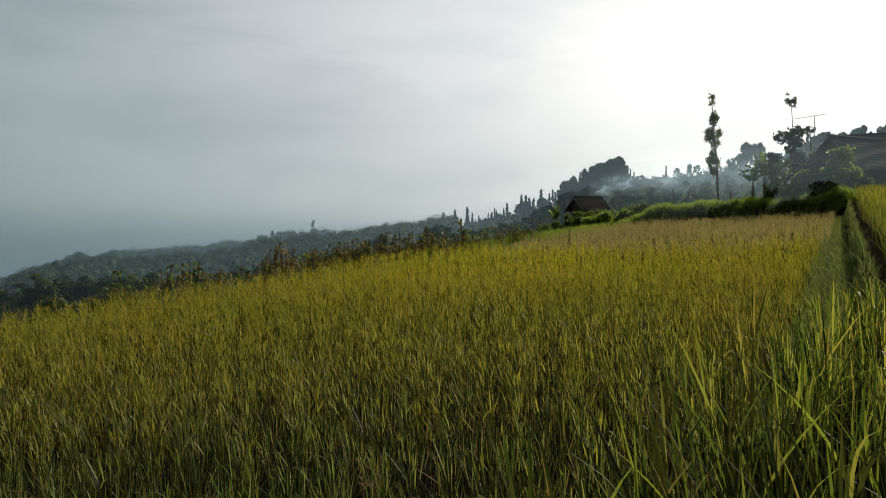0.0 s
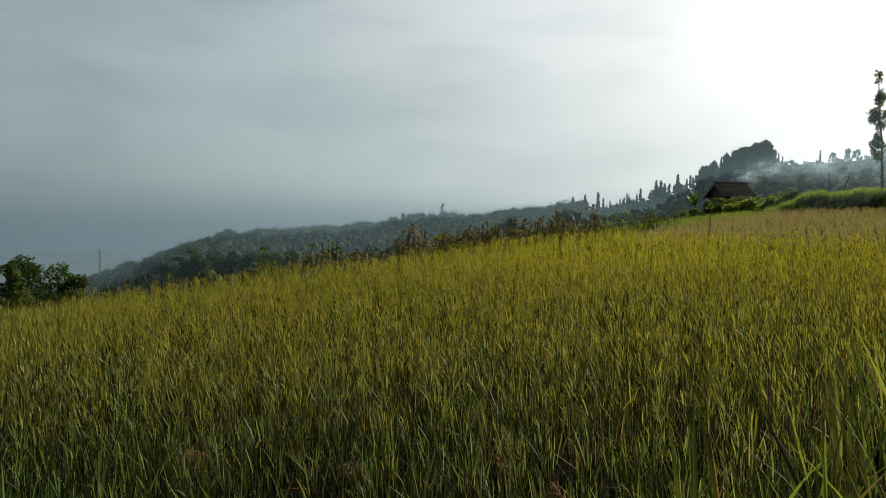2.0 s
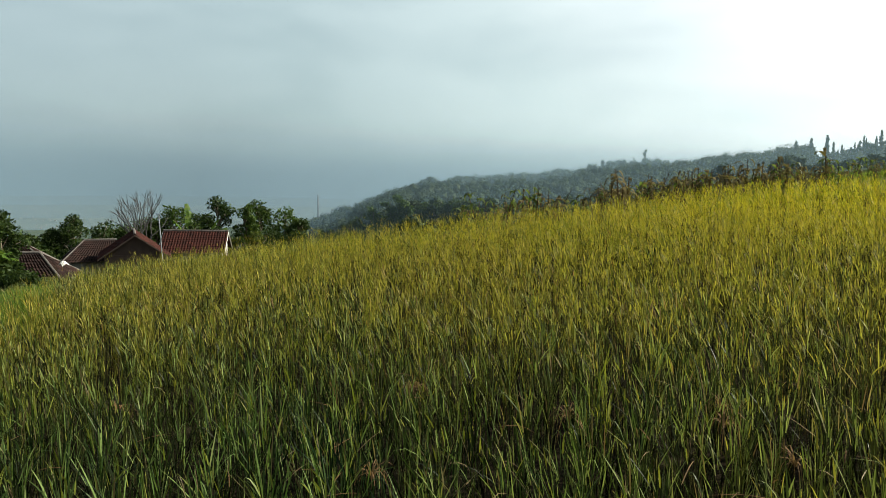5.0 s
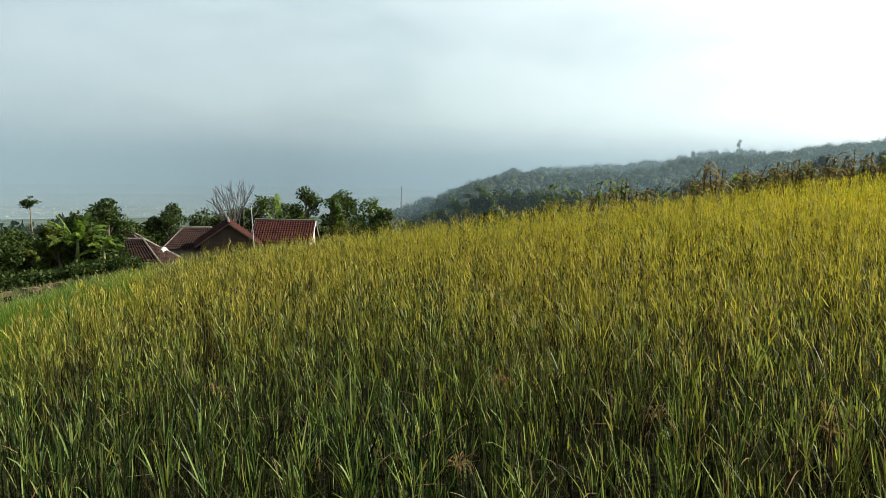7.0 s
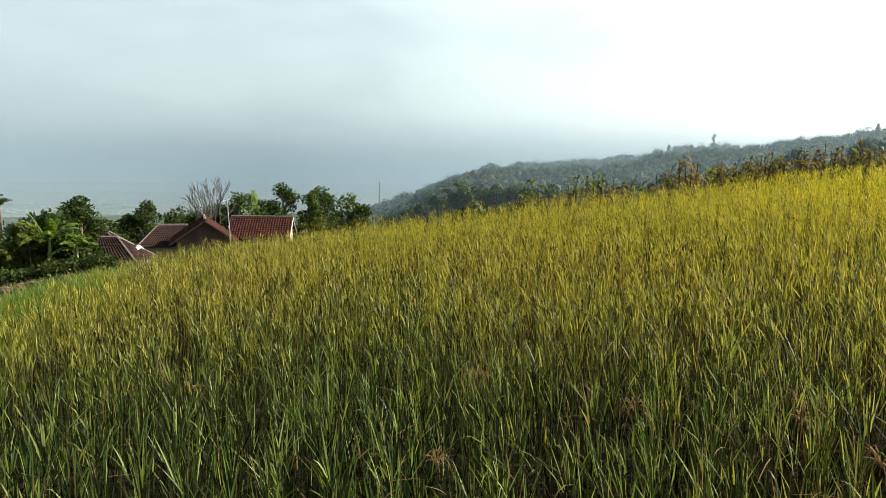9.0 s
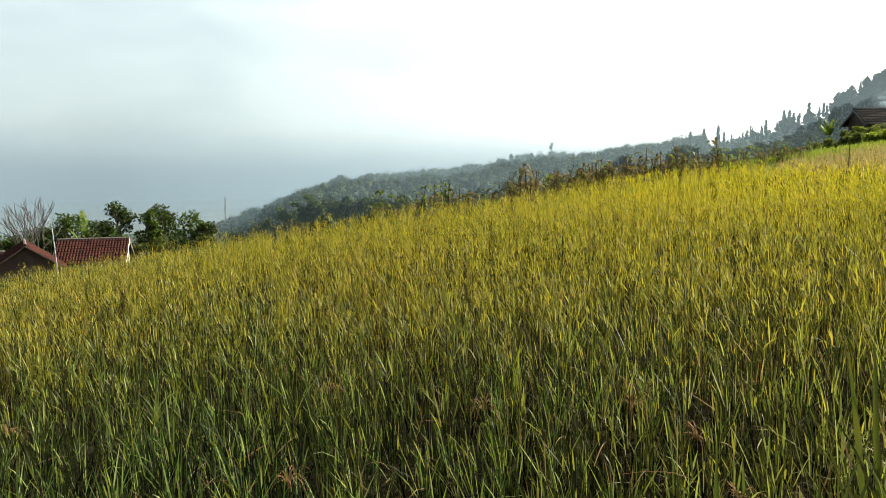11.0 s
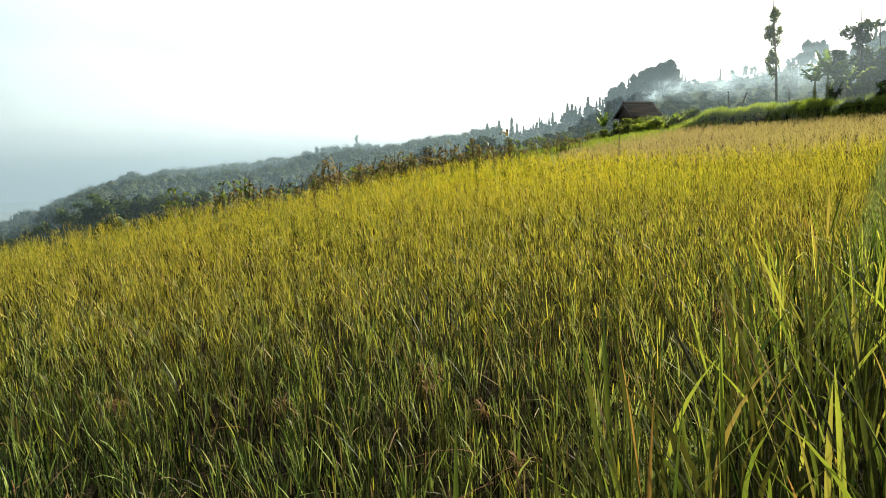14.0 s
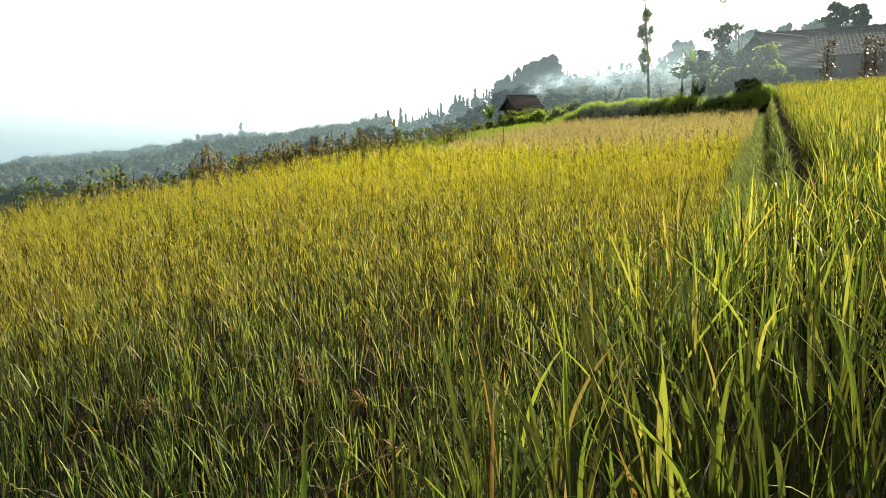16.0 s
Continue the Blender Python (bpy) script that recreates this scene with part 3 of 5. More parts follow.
# ---- near rice plants of the upper terrace ----
def rice_plant(x, y, rng, leaves=8):
    z = ground_at(x, y)
    ob = empty("rice_plant", "tall fresh green rice plant at the terrace edge", "rice plant", pose(x, y, z), "rice plants at the terrace edge")
    for k in range(leaves):
        a = rng.uniform(0, 2 * math.pi)
        ln = rng.uniform(0.32, 0.62)
        h0 = min(rng.uniform(0.30, 0.55), 1.04 - ln)
        w = rng.uniform(0.006, 0.017)
        tilt = abs(rng.normal(0, 0.24))
        bend = rng.uniform(0, 0.5) ** 2 if rng.random() < 0.96 else rng.uniform(0.25, 0.45)
        off = rng.uniform(0.01, 0.07)
        side = Vector((-math.sin(a), math.cos(a), 0)).lerp(Vector((rng.normal(), rng.normal(), 0)), 0.4).normalized()
        verts, faces, n = [], [], 7
        for i in range(n):
            t = i / (n - 1)
            reach = math.sin(tilt) * ln * t ** 1.5 + bend * ln * t ** 3
            c = Vector((math.cos(a) * (off + reach) - 0.04 * t, math.sin(a) * (off + reach), h0 + ln * math.cos(tilt) * (t - bend * 0.6 * t ** 3)))
            ww = w * min(1.0, 0.5 + 2.5 * t) * (1 - max(0, (t - 0.5) / 0.5) ** 1.6) * 0.5 + 0.0004
            verts += [c - side * ww, c + Vector((math.cos(a), math.sin(a), 0)) * ww * -0.35, c + side * ww]
            if i:
                o = 3 * i
                faces += [(o - 3, o - 2, o + 1, o), (o - 2, o - 1, o + 2, o + 1)]
        link_mesh("leaf", verts, faces, M_RICE_LEAF, ob, smooth_faces=True)
    st = []
    for k in range(7):
        a = rng.uniform(0, 2 * math.pi)
        st.append(tube([(0.02 * math.cos(a), 0.02 * math.sin(a), -0.02), (0.05 * math.cos(a), 0.05 * math.sin(a), 0.35), (0.07 * math.cos(a), 0.07 * math.sin(a), 0.62)], [0.004, 0.0035, 0.002], 5))
    link_mesh("culm", *tubes(st), M_RICE_STEM, ob)
    return ob


rng = np.random.default_rng(11)
hx, hy = rice_hills(1.15, 3.2, -35, 60, 0.2, rng)
for x, y in zip(hx, hy):
    if upper_side(x, y) > 0.1 + 0.25 * rng.random():
        rice_plant(float(x), float(y), rng)

# withered tufts and broken dry leaves in the near field
def withered_tuft(x, y, rng):
    ob = empty("withered_tuft", "withered orange brown tuft among green rice", "rice plant", pose(x, y, ground_at(x, y) + 0.40), "withered tufts in the rice")
    for k in range(20):
        a, ln = rng.uniform(0, 2 * math.pi), rng.uniform(0.16, 0.32)
        up, out = rng.uniform(0.9, 1.5), rng.uniform(0.35, 0.8)
        side = Vector((-math.sin(a), math.cos(a), 0)) * rng.uniform(0.004, 0.007)
        verts, faces = [], []
        for i in range(5):
            t = i / 4
            c = Vector((math.cos(a) * out * ln * t, math.sin(a) * out * ln * t, 0.15 + ln * (up * t - (0.9 + out) * t * t)))
            verts += [c - side * (1.05 - t), c + side * (1.05 - t)]
            if i:
                faces.append((2 * i - 2, 2 * i - 1, 2 * i + 1, 2 * i))
        link_mesh("leaf", verts, faces, M_WITHERED, ob)
    return ob


rng = np.random.default_rng(13)
for x, y in ((-1.49, 4.48), (-0.52, 4.65), (-2.31, 3.30), (-4.90, 3.64), (-2.83, 4.74), (-2.83, 4.68), (-0.12, 4.19), (-0.57, 4.96), (1.87, 5.88), (0.06, 3.51)):
    withered_tuft(x, y, rng)
n = 170
az = np.radians(rng.uniform(-70, 20, n))
er = 1.9 + 7 * rng.random(n) ** 1.4
bx, by = np.sin(az) * er, np.cos(az) * er
keep = upper_side(bx, by) < -0.1
bx, by = bx[keep], by[keep]
n = len(bx)
base = np.stack([bx, by, ground_height(bx, by) + rng.uniform(0.55, 0.78, n)], 1)
ang = rng.uniform(0, 2 * np.pi, n)
ln = rng.uniform(0.12, 0.3, n)
tagged(array_mesh("bent_dry_leaves", *blades(base, ln * rng.uniform(0.1, 0.7, n), np.stack([np.cos(ang), np.sin(ang)], 1) * ln[:, None], ang + np.pi / 2, np.full(n, 0.007), 4, rng.uniform(0.2, 1.2, n), rng, 0.8, 1.0), [M_WITHERED]), "pale broken dry leaves lying on the rice", "rice", kind="stuff")

# ---- grass on the terrace step, banks and strips ----
def grass(name, label, x, y, n_leaf, height, width, mat, rng, segs=2, tilt=0.5):
    tagged(array_mesh(name, *rice_tufts(x, y, n_leaf, height, width, segs, rng, (height * 0.5, height * 1.0), 0.4, tilt, -0.01), [mat]), label, "grass", kind="stuff")


rng = np.random.default_rng(5)
ty = 3 + 35 * rng.random(9500) ** 1.7
ts = path_width(ty) - 0.02 - 0.98 * rng.random(9500) ** 0.7
grass("terrace_grass", "short green weeds on the terrace step", np.interp(ty, BUND_Y, BUND_X) + ts / 0.85, ty, 9, 0.25, 0.022, M_GRASS_DULL, rng, 2, 0.5)
lob = []
for k in range(700):
    y = 3.2 + 30 * rng.random() ** 1.6
    x = float(np.interp(y, BUND_Y, BUND_X)) + (float(path_width(y)) + rng.uniform(-0.24, 0.06)) / 0.85
    lob.append((x, y, ground_at(x, y) + 0.02, 0.05, 0.05, 0.07))
tagged(array_mesh("step_stubble", *leaf_cloud(lob, 9000, 0.032, rng), [M_STUBBLE]), "dark dry roots and stubble on the terrace face", "stubble", kind="stuff")
az = np.radians(rng.uniform(-56, -34, 1800))
er = np.interp(np.degrees(az), EDGE_AZ, EDGE_R) + rng.uniform(0.1, 2.6, 1800)
grass("edge_weeds", "yellow green weeds along the field edge", np.sin(az) * er, np.cos(az) * er, 16, 0.62, 0.02, M_RICE, rng, 1, 0.35)
az = np.radians(rng.uniform(14.5, 31, 6000))
er = np.interp(np.degrees(az), EDGE_AZ, EDGE_R) + rng.uniform(-0.2, 6, 6000)
er = np.maximum(er, np.interp(np.degrees(az), EDGE_AZ, EDGE_R) + np.where(np.degrees(az) > 14, 0.15, -0.2))
grass("bank_grass", "long green grass hanging over the field bank", np.sin(az) * er, np.cos(az) * er, 10, 0.55, 0.04, M_GRASS, rng, 1)
az = np.radians(rng.uniform(-12, 16, 6000))
er = np.interp(np.degrees(az), EDGE_AZ, EDGE_R) + rng.uniform(0.5, 26, 6000)
grass("strip_grass", "green grass strip beyond the rice", np.sin(az) * er, np.cos(az) * er, 14, 0.5, 0.045, M_GRASS, rng, 1)
az = np.radians(rng.uniform(-85, -50, 9000))
er = np.interp(np.degrees(az), EDGE_AZ, EDGE_R) + rng.uniform(-0.4, 17, 9000)
grass("slope_grass", "bright green grass below the field edge", np.sin(az) * er, np.cos(az) * er, 12, 0.35, 0.022, M_GRASS_FRESH, rng, 1)
az = np.radians(rng.uniform(14, 42, 7000))
er = np.interp(np.degrees(az), EDGE_AZ, EDGE_R) + rng.uniform(2, 26, 7000)
grass("yard_weeds", "tall weeds before the farmhouse", np.sin(az) * er, np.cos(az) * er, 10, 0.6, 0.06, M_GRASS, rng, 1)


# ---- corn row ----
def corn_plant(rng, height, mat, label):
    ob = empty("corn_plant", label, "corn plant", pose(0, 0, 0), "corn row behind the rice")
    lx = rng.normal(0, 0.07)
    pts = [(0, 0, -0.05), (lx, 0.02, height * 0.5), (lx * 2.5, 0.03, height * 0.9)]
    link_mesh("stalk", *tube(pts, [0.02, 0.016, 0.008], 6), M_STALK, ob)
    n = 12
    h0 = np.sort(rng.uniform(0.15, 0.9, n)) * height
    a = np.arange(n) * 2.6 + rng.normal(0, 0.5, n)
    ln = rng.uniform(0.32, 0.62, n)
    base = np.stack([lx * 2.5 * h0 / height, np.full(n, 0.02), h0], 1)
    v, q, t = blades(base, ln * rng.uniform(0.3, 0.8, n), np.stack([np.cos(a), np.sin(a)], 1) * (ln * rng.uniform(0.5, 0.95, n))[:, None], a + np.pi / 2 + rng.normal(0, 0.4, n), rng.uniform(0.07, 0.13, n), 4, rng.uniform(0.5, 1.9, n), rng, 0.45, 1.2)
    for k in range(n):
        vk = v[k * 9:(k + 1) * 9]
        link_mesh("leaf", [tuple(p) for p in vk], [(0, 1, 3, 2), (2, 3, 5, 4), (4, 5, 7, 6), (6, 7, 8)], mat, ob)
    tas = [tube([(lx * 2.5, 0.03, height * 0.88), (lx * 2.5 + 0.04 * math.cos(b), 0.03 + 0.04 * math.sin(b), height * 0.88 + 0.10)], [0.007, 0.003], 4) for b in rng.uniform(0, 6.28, 3)]
    link_mesh("tassel", *tubes(tas), M_STALK, ob, "dry brown tassel")
    return ob


rng = np.random.default_rng(21)
brown, green = [], []
for k in range(8):
    x, y = polar(-22 + 3.5 * k, float(np.interp(-22 + 3.5 * k, EDGE_AZ, EDGE_R)) + 1.2)
    fresh = k % 4 == 3 or k == 0
    c = corn_plant(rng, rng.uniform(1.25, 1.6), M_LEAF_OLIVE if fresh else M_CORN, "corn plant still partly green behind the rice" if fresh else "drying brown corn plant behind the rice")
    c.matrix_world = pose(x, y, ground_at(x, y))
    (green if fresh else brown).append(c)
for k in range(400):
    az = -26 + 34.5 * rng.random() ** 0.92
    if az < -15 and rng.random() < 0.3:
        continue
    r = float(np.interp(az, EDGE_AZ, EDGE_R)) + 1.0 + 6 * rng.random() ** 1.5
    x, y = polar(az, r)
    lush = rng.random() < (0.65 if az < -15 else 0.2 if az < 1 else 0.45)
    sc = rng.uniform(0.72, 1.28) * (0.7 + 0.3 * (rng.random() < 0.2) if az < -15 else 1.0 if az < 2 else 0.6)
    m = (green if lush else brown)
    copy_thing(m[k % len(m)], pose(x, y, ground_at(x, y), rng.normal(0, 6), rng.normal(0, 6), rng.uniform(0, 360)) @ Matrix.Diagonal((sc, sc, sc, 1)))


# ---- trees ----
def broad_tree(name, label, height, width, leaf, mat, rng, trunk_share=0.35, lobes=9, count=1500, group="", crown=1.4):
    ob = empty(name, label, "tree", pose(0, 0, 0), group)
    limbs = [tube([(0, 0, -0.3), (0.03 * height * rng.normal(), 0, height * trunk_share), (0.05 * height * rng.normal() * 0.5, 0, height * 0.8)], [height * 0.026, height * 0.019, height * 0.006])]
    lb = []
    low = max(trunk_share * height, height - crown * width)
    for k in range(lobes):
        a, t = rng.uniform(0, 2 * math.pi), (k + rng.random()) / lobes
        rad = width * 0.5 * math.sin(math.pi * (0.22 + 0.66 * t)) * rng.uniform(0.35, 0.95)
        s = width * rng.uniform(0.15, 0.26)
        c = (math.cos(a) * rad, math.sin(a) * rad, low + s * 0.7 + (height - low - 1.4 * s) * t)
        lb.append((*c, s, s, s * rng.uniform(0.6, 0.9)))
        limbs.append(tube([(0, 0, max(0.1, c[2] - 0.35 * width)), (c[0] * 0.6, c[1] * 0.6, c[2] - 0.12 * width), c], [height * 0.010, height * 0.006, height * 0.002], 5))
    link_mesh("trunk", *tubes(limbs), M_BARK, ob, smooth_faces=True)
    array_mesh("crown", *leaf_cloud(lb, count, leaf, rng, stray=0.08 if mat is M_WOODS else 0.16), [mat], ob)
    return ob


def column_tree(name, label, height, width, mat, rng, count=500, group="", gaps=(), leaf=0.4, trunk_share=0.12):
    """Slim upright tree, crown in stacked clumps."""
    ob = empty(name, label, "tree", pose(0, 0, 0), group)
    link_mesh("trunk", *tube([(0, 0, -0.4), (0.05, 0.02, height * 0.5), (0, 0, height * 0.97)], [height * 0.018, height * 0.012, height * 0.003]), M_BARK, ob)
    lb, n = [], 9
    for k in range(n):
        t = trunk_share + (0.96 - trunk_share) * (k + 0.5) / n
        if any(a < t < b for a, b in gaps):
            continue
        w = width * 0.5 * (1.0 - 0.55 * t) * rng.uniform(0.75, 1.15)
        lb.append((rng.normal(0, width * 0.08), rng.normal(0, width * 0.08), height * t, w, w, height * 0.075))
    array_mesh("crown", *leaf_cloud(lb, count, leaf, rng, hollow=0.2, stray=0.1), [mat], ob)
    return ob


def put(ob, az, r, turn=0.0, sc=1.0, sz=None):
    x, y = polar(az, r)
    ob.matrix_world = pose(x, y, ground_at(x, y), 0, 0, turn) @ Matrix.Diagonal((sc, sc, sc if sz is None else sz, 1))
    return ob


def copy_to(ob, az, r, turn=0.0, sc=1.0, sz=None):
    x, y = polar(az, r)
    return copy_thing(ob, pose(x, y, ground_at(x, y), 0, 0, turn) @ Matrix.Diagonal((sc, sc, sc if sz is None else sz, 1)) @ Matrix.Diagonal((*(1 / v for v in ob.scale), 1)))


def rise(az, r, el):
    """Height over the ground at which a top stands in that direction."""
    x, y = polar(az, r)
    return EYE + math.tan(radians(el)) * r - ground_at(x, y)


def banana_plant(name, label, height, n, rng, spread=1.0, upright=0.3):
    """Stem with arching leaves, each blade torn into strips along its midrib."""
    ob = empty(name, label, "banana plant", pose(0, 0, 0))
    link_mesh("stem", *tube([(0, 0, -0.2), (0.03, 0, height * 0.3), (0.05, 0.03, height * 0.55)], [0.13, 0.10, 0.04], 8), M_BANANA_STEM, ob, "pale green banana stem")
    for k in range(n):
        a = k * 2.4 + rng.normal(0, 0.3)
        up = rng.uniform(upright, 1.0)
        ln = height * rng.uniform(0.45, 0.6)
        out_dir, sd = Vector((math.cos(a), math.sin(a), 0)), Vector((-math.sin(a), math.cos(a), 0))

        def rib(t):
            return out_dir * (ln * spread * (1.1 - 0.75 * up) * t) + Vector((0, 0, height * 0.5 + ln * up * t - ln * (1.15 - up) * 0.75 * t ** 2.5))

        verts, faces, m = [], [], 16
        for i in range(m):
            t0, t1 = 0.12 + 0.88 * i / m, 0.12 + 0.88 * (i + 1) / m
            w = height * 0.06 * math.sin(math.pi * min(1, 0.12 + 0.86 * t0)) ** 0.6
            for sy in (-1, 1):
                ww, drop, o = w * rng.uniform(0.65, 1.1), rng.uniform(0.1, 0.9), len(verts)
                tip = sd * (sy * ww) + Vector((0, 0, -ww * drop))
                verts += [rib(t0), rib(t1), rib(t1 + 0.02) + tip, rib(t0 + 0.025 * rng.random()) + tip]
                faces.append((o, o + 1, o + 2, o + 3))
        link_mesh("leaf", verts, faces, M_BANANA, ob)
    return ob


def papaya_tree(name, label, height, crown, rng, thin=0.75):
    ob = empty(name, label, "papaya tree", pose(0, 0, 0))
    link_mesh("trunk", *tube([(0, 0, -0.3), (0.1, 0, height * 0.5), (-0.12, 0, height * 0.96)], [0.09 * thin, 0.07 * thin, 0.05 * thin]), M_BARK, ob)
    lb = [(-0.12 + crown * rng.normal(0, 0.22), crown * rng.normal(0, 0.22), height * 0.95 + rng.normal(0, 0.16) * crown, crown * 0.20, crown * 0.20, crown * 0.14) for k in range(16)]
    array_mesh("crown", *leaf_cloud(lb, 380, crown * 0.13, rng, hollow=0.1), [M_LEAF_DARK], ob)
    return ob


def bare_tree(name, label, height, rng):
    ob = empty(name, label, "tree", pose(0, 0, 0))
    limbs = []

    def grow(p, way, length, rad, depth):
        end = p + way * length
        mid = p + way * length * 0.5 + Vector((rng.normal(), rng.normal(), 0)) * length * 0.06
        limbs.append(tube([p, mid, end], [rad, rad * 0.85, rad * 0.7], 5))
        if depth == 0:
            return
        for k in range(3 if depth > 2 else 2):
            w = (way + Vector((rng.normal(), rng.normal(), rng.normal() * 0.5 + 0.35)) * 0.45).normalized()
            grow(end if k < 2 else mid.lerp(end, 0.4), w, length * rng.uniform(0.66, 0.9), max(0.03, rad * 0.66), depth - 1)

    grow(Vector((0, 0, -0.3)), Vector((0.05, 0, 1)).normalized(), height * 0.34, height * 0.020, 5)
    verts, faces = tubes(limbs)
    tall_by, wide_by = height / np.percentile([v[2] for v in verts], 98), 0.35 * height / np.percentile([abs(v[0]) for v in verts], 97)
    link_mesh("trunk", [(v[0] * wide_by, v[1] * wide_by, v[2] * tall_by) for v in verts], faces, M_GREY_BARK, ob)
    return ob


rng = np.random.default_rng(31)
# trees beside the houses below the field: azimuth, distance, top elevation, width in degrees
DARK, BRIGHT, OLIVE = M_LEAF_DARK, M_LEAF_BRIGHT, M_LEAF_OLIVE
for az, r, el, wd, mat in ((-65.8, 42, -5.2, 3.4, DARK), (-60.9, 43, -4.4, 2.6, DARK), (-62.6, 40, -5.3, 2.2, BRIGHT), (-59.2, 50, -3.1, 2.9, DARK),
                           (-60.0, 41, -5.9, 2.0, BRIGHT), (-57.0, 82, -4.9, 2.2, DARK), (-54.7, 84, -3.4, 2.0, DARK), (-56.0, 84, -4.5, 1.6, DARK),
                           (-52.7, 86, -4.0, 2.4, DARK), (-51.2, 84, -4.4, 1.8, DARK), (-47.6, 82, -2.8, 2.3, BRIGHT), (-49.0, 80, -3.8, 1.6, DARK),
                           (-52.0, 90, -4.0, 2.4, DARK), (-50.2, 92, -3.7, 2.2, DARK), (-48.4, 92, -3.6, 2.2, DARK), (-46.2, 90, -3.4, 2.2, DARK), (-58.2, 88, -4.6, 2.2, DARK), (-55.4, 92, -4.2, 2.0, DARK), (-44.6, 80, -2.1, 2.2, DARK), (-42.5, 80, -2.7, 1.9, BRIGHT), (-41.4, 82, -2.3, 2.2, DARK), (-39.4, 78, -2.7, 3.0, BRIGHT), (-38.3, 76, -3.6, 1.8, DARK)):
    h = rise(az, r, el)
    put(broad_tree("tree", "leafy dark green tree beside the tiled houses", h, radians(wd) * r * 1.25, 0.19 if r < 60 else 0.25, mat, rng, 0.12, 22, 4600 if r < 60 else 3000, crown=1.7), az, r)
for az, r, el, wd, mat in ((-62.6, 37.5, -4.9, 2.6, OLIVE), (-60.4, 37.0, -5.6, 2.4, DARK), (-58.9, 38, -5.9, 1.8, DARK), (-64.6, 39, -6.6, 1.6, OLIVE), (-66.6, 36, -5.4, 3.0, DARK), (-59.6, 44, -3.9, 2.2, DARK),
                           (-43.2, 74, -5.2, 2.2, DARK), (-41.6, 76, -4.6, 2.0, OLIVE), (-40.2, 74, -4.8, 2.2, DARK), (-38.6, 74, -4.7, 2.2, DARK), (-44.6, 75, -4.4, 2.0, DARK), (-46.4, 77, -4.2, 2.2, DARK)):
    put(broad_tree("bush", "leafy bush beside the tiled houses", rise(az, r, el), radians(wd) * r * 1.1, 0.16 if r < 60 else 0.24, mat, rng, 0.02, 20, 4200 if r < 60 else 2600, crown=4.0), az, r)
for az, r, el, n in ((-61.4, 36.4, -3.3, 14), (-59.7, 36, -4.8, 8), (-46.1, 78, -2.9, 9)):
    put(banana_plant("banana_plant", "banana plant with torn broad leaves near the houses", rise(az, r, el), n, rng), az, r, 40)
put(papaya_tree("papaya_tree", "slender papaya tree with a small crown", rise(-64.1, 52, -3.3), 1.1, rng), -64.1, 52)
put(bare_tree("bare_tree", "leafless grey tree behind the tiled roofs", rise(-49.5, 76, -1.9), np.random.default_rng(8)), -49.5, 76)

# trees round the farmhouse up the slope
h = rise(21.4, 60, 11.6)
tall = empty("tall_tree", "slim tall tree with leaves in separate tufts", "tree", pose(0, 0, 0))
link_mesh("trunk", *tube([(0.25, 0, -0.4), (0.1, 0, h * 0.4), (-0.2, 0, h * 0.75), (-0.3, 0, h * 0.98)], [0.11, 0.08, 0.05, 0.02]), M_BARK, tall)
lob = []
for t0, t1, w, n in ((0.92, 1.0, 0.22, 5), (0.72, 0.84, 0.34, 8), (0.38, 0.70, 0.44, 20), (0.28, 0.42, 0.34, 5)):
    for k in range(n):
        q = rng.uniform(t0, t1)
        lob.append((-0.3 * q + rng.normal(0, w * 0.6), rng.normal(0, w * 0.6), h * q, w * 0.75, w * 0.75, 0.36))
array_mesh("crown", *leaf_cloud(lob, 2600, 0.15, rng, hollow=0.1), [M_LEAF_OLIVE], tall)
put(tall, 21.4, 60)
for az, r, el, wd, mat in ((26.6, 50, 9.1, 2.6, DARK), (25.3, 52, 7.3, 1.8, DARK), (28.4, 51, 7.2, 2.2, OLIVE), (29.8, 47, 7.3, 2.2, M_GRASS), (27.4, 47, 5.8, 1.8, M_GRASS), (25.6, 47, 5.3, 1.6, M_GRASS), (30.6, 48, 5.8, 1.6, OLIVE),
                           (34.1, 64, 9.8, 1.7, DARK), (35.5, 65, 9.5, 1.2, DARK), (22.4, 150, 6.5, 1.3, M_WOODS)):
    put(broad_tree("tree", "dark leafy tree by the farmhouse", rise(az, r, el), radians(wd) * r, 0.18, mat, rng, 0.35 if r > 60 else 0.05, 18, 3600, crown=1.4 if r > 60 else 3.0), az, r)
for az, r, el in ((33.7, 43, 7.5), (36.0, 43, 7.4), (36.6, 43, 7.1)):
    put(column_tree("dry_shrub", "slender shrub with dry reddish brown leaves", rise(az, r, el), 1.5, M_DRY_SHRUB, rng, 520, "", (), 0.11, 0.1), az, r)
for az, r, el in ((24.8, 47, 7.6), (25.8, 46, 6.6), (24.0, 48, 6.6)):
    put(banana_plant("banana_plant", "banana plant before the farmhouse trees", rise(az, r, el) * 1.05, 11, rng, 1.0, 0.55), az, r, 20)
put(papaya_tree("papaya_tree", "tall thin papaya tree with a tuft of leaves", rise(26.7, 56, 11.2), 0.95, rng, 0.4), 26.7, 56)
put(papaya_tree("papaya_tree", "small papaya tree behind the bushes", rise(27.9, 56, 8.9), 0.8, rng), 27.9, 56)
put(banana_plant("banana_plant", "banana plant beside the field hut", rise(9.2, 60, 4.1), 8, rng, 0.8, 0.72), 9.2, 60, 10)
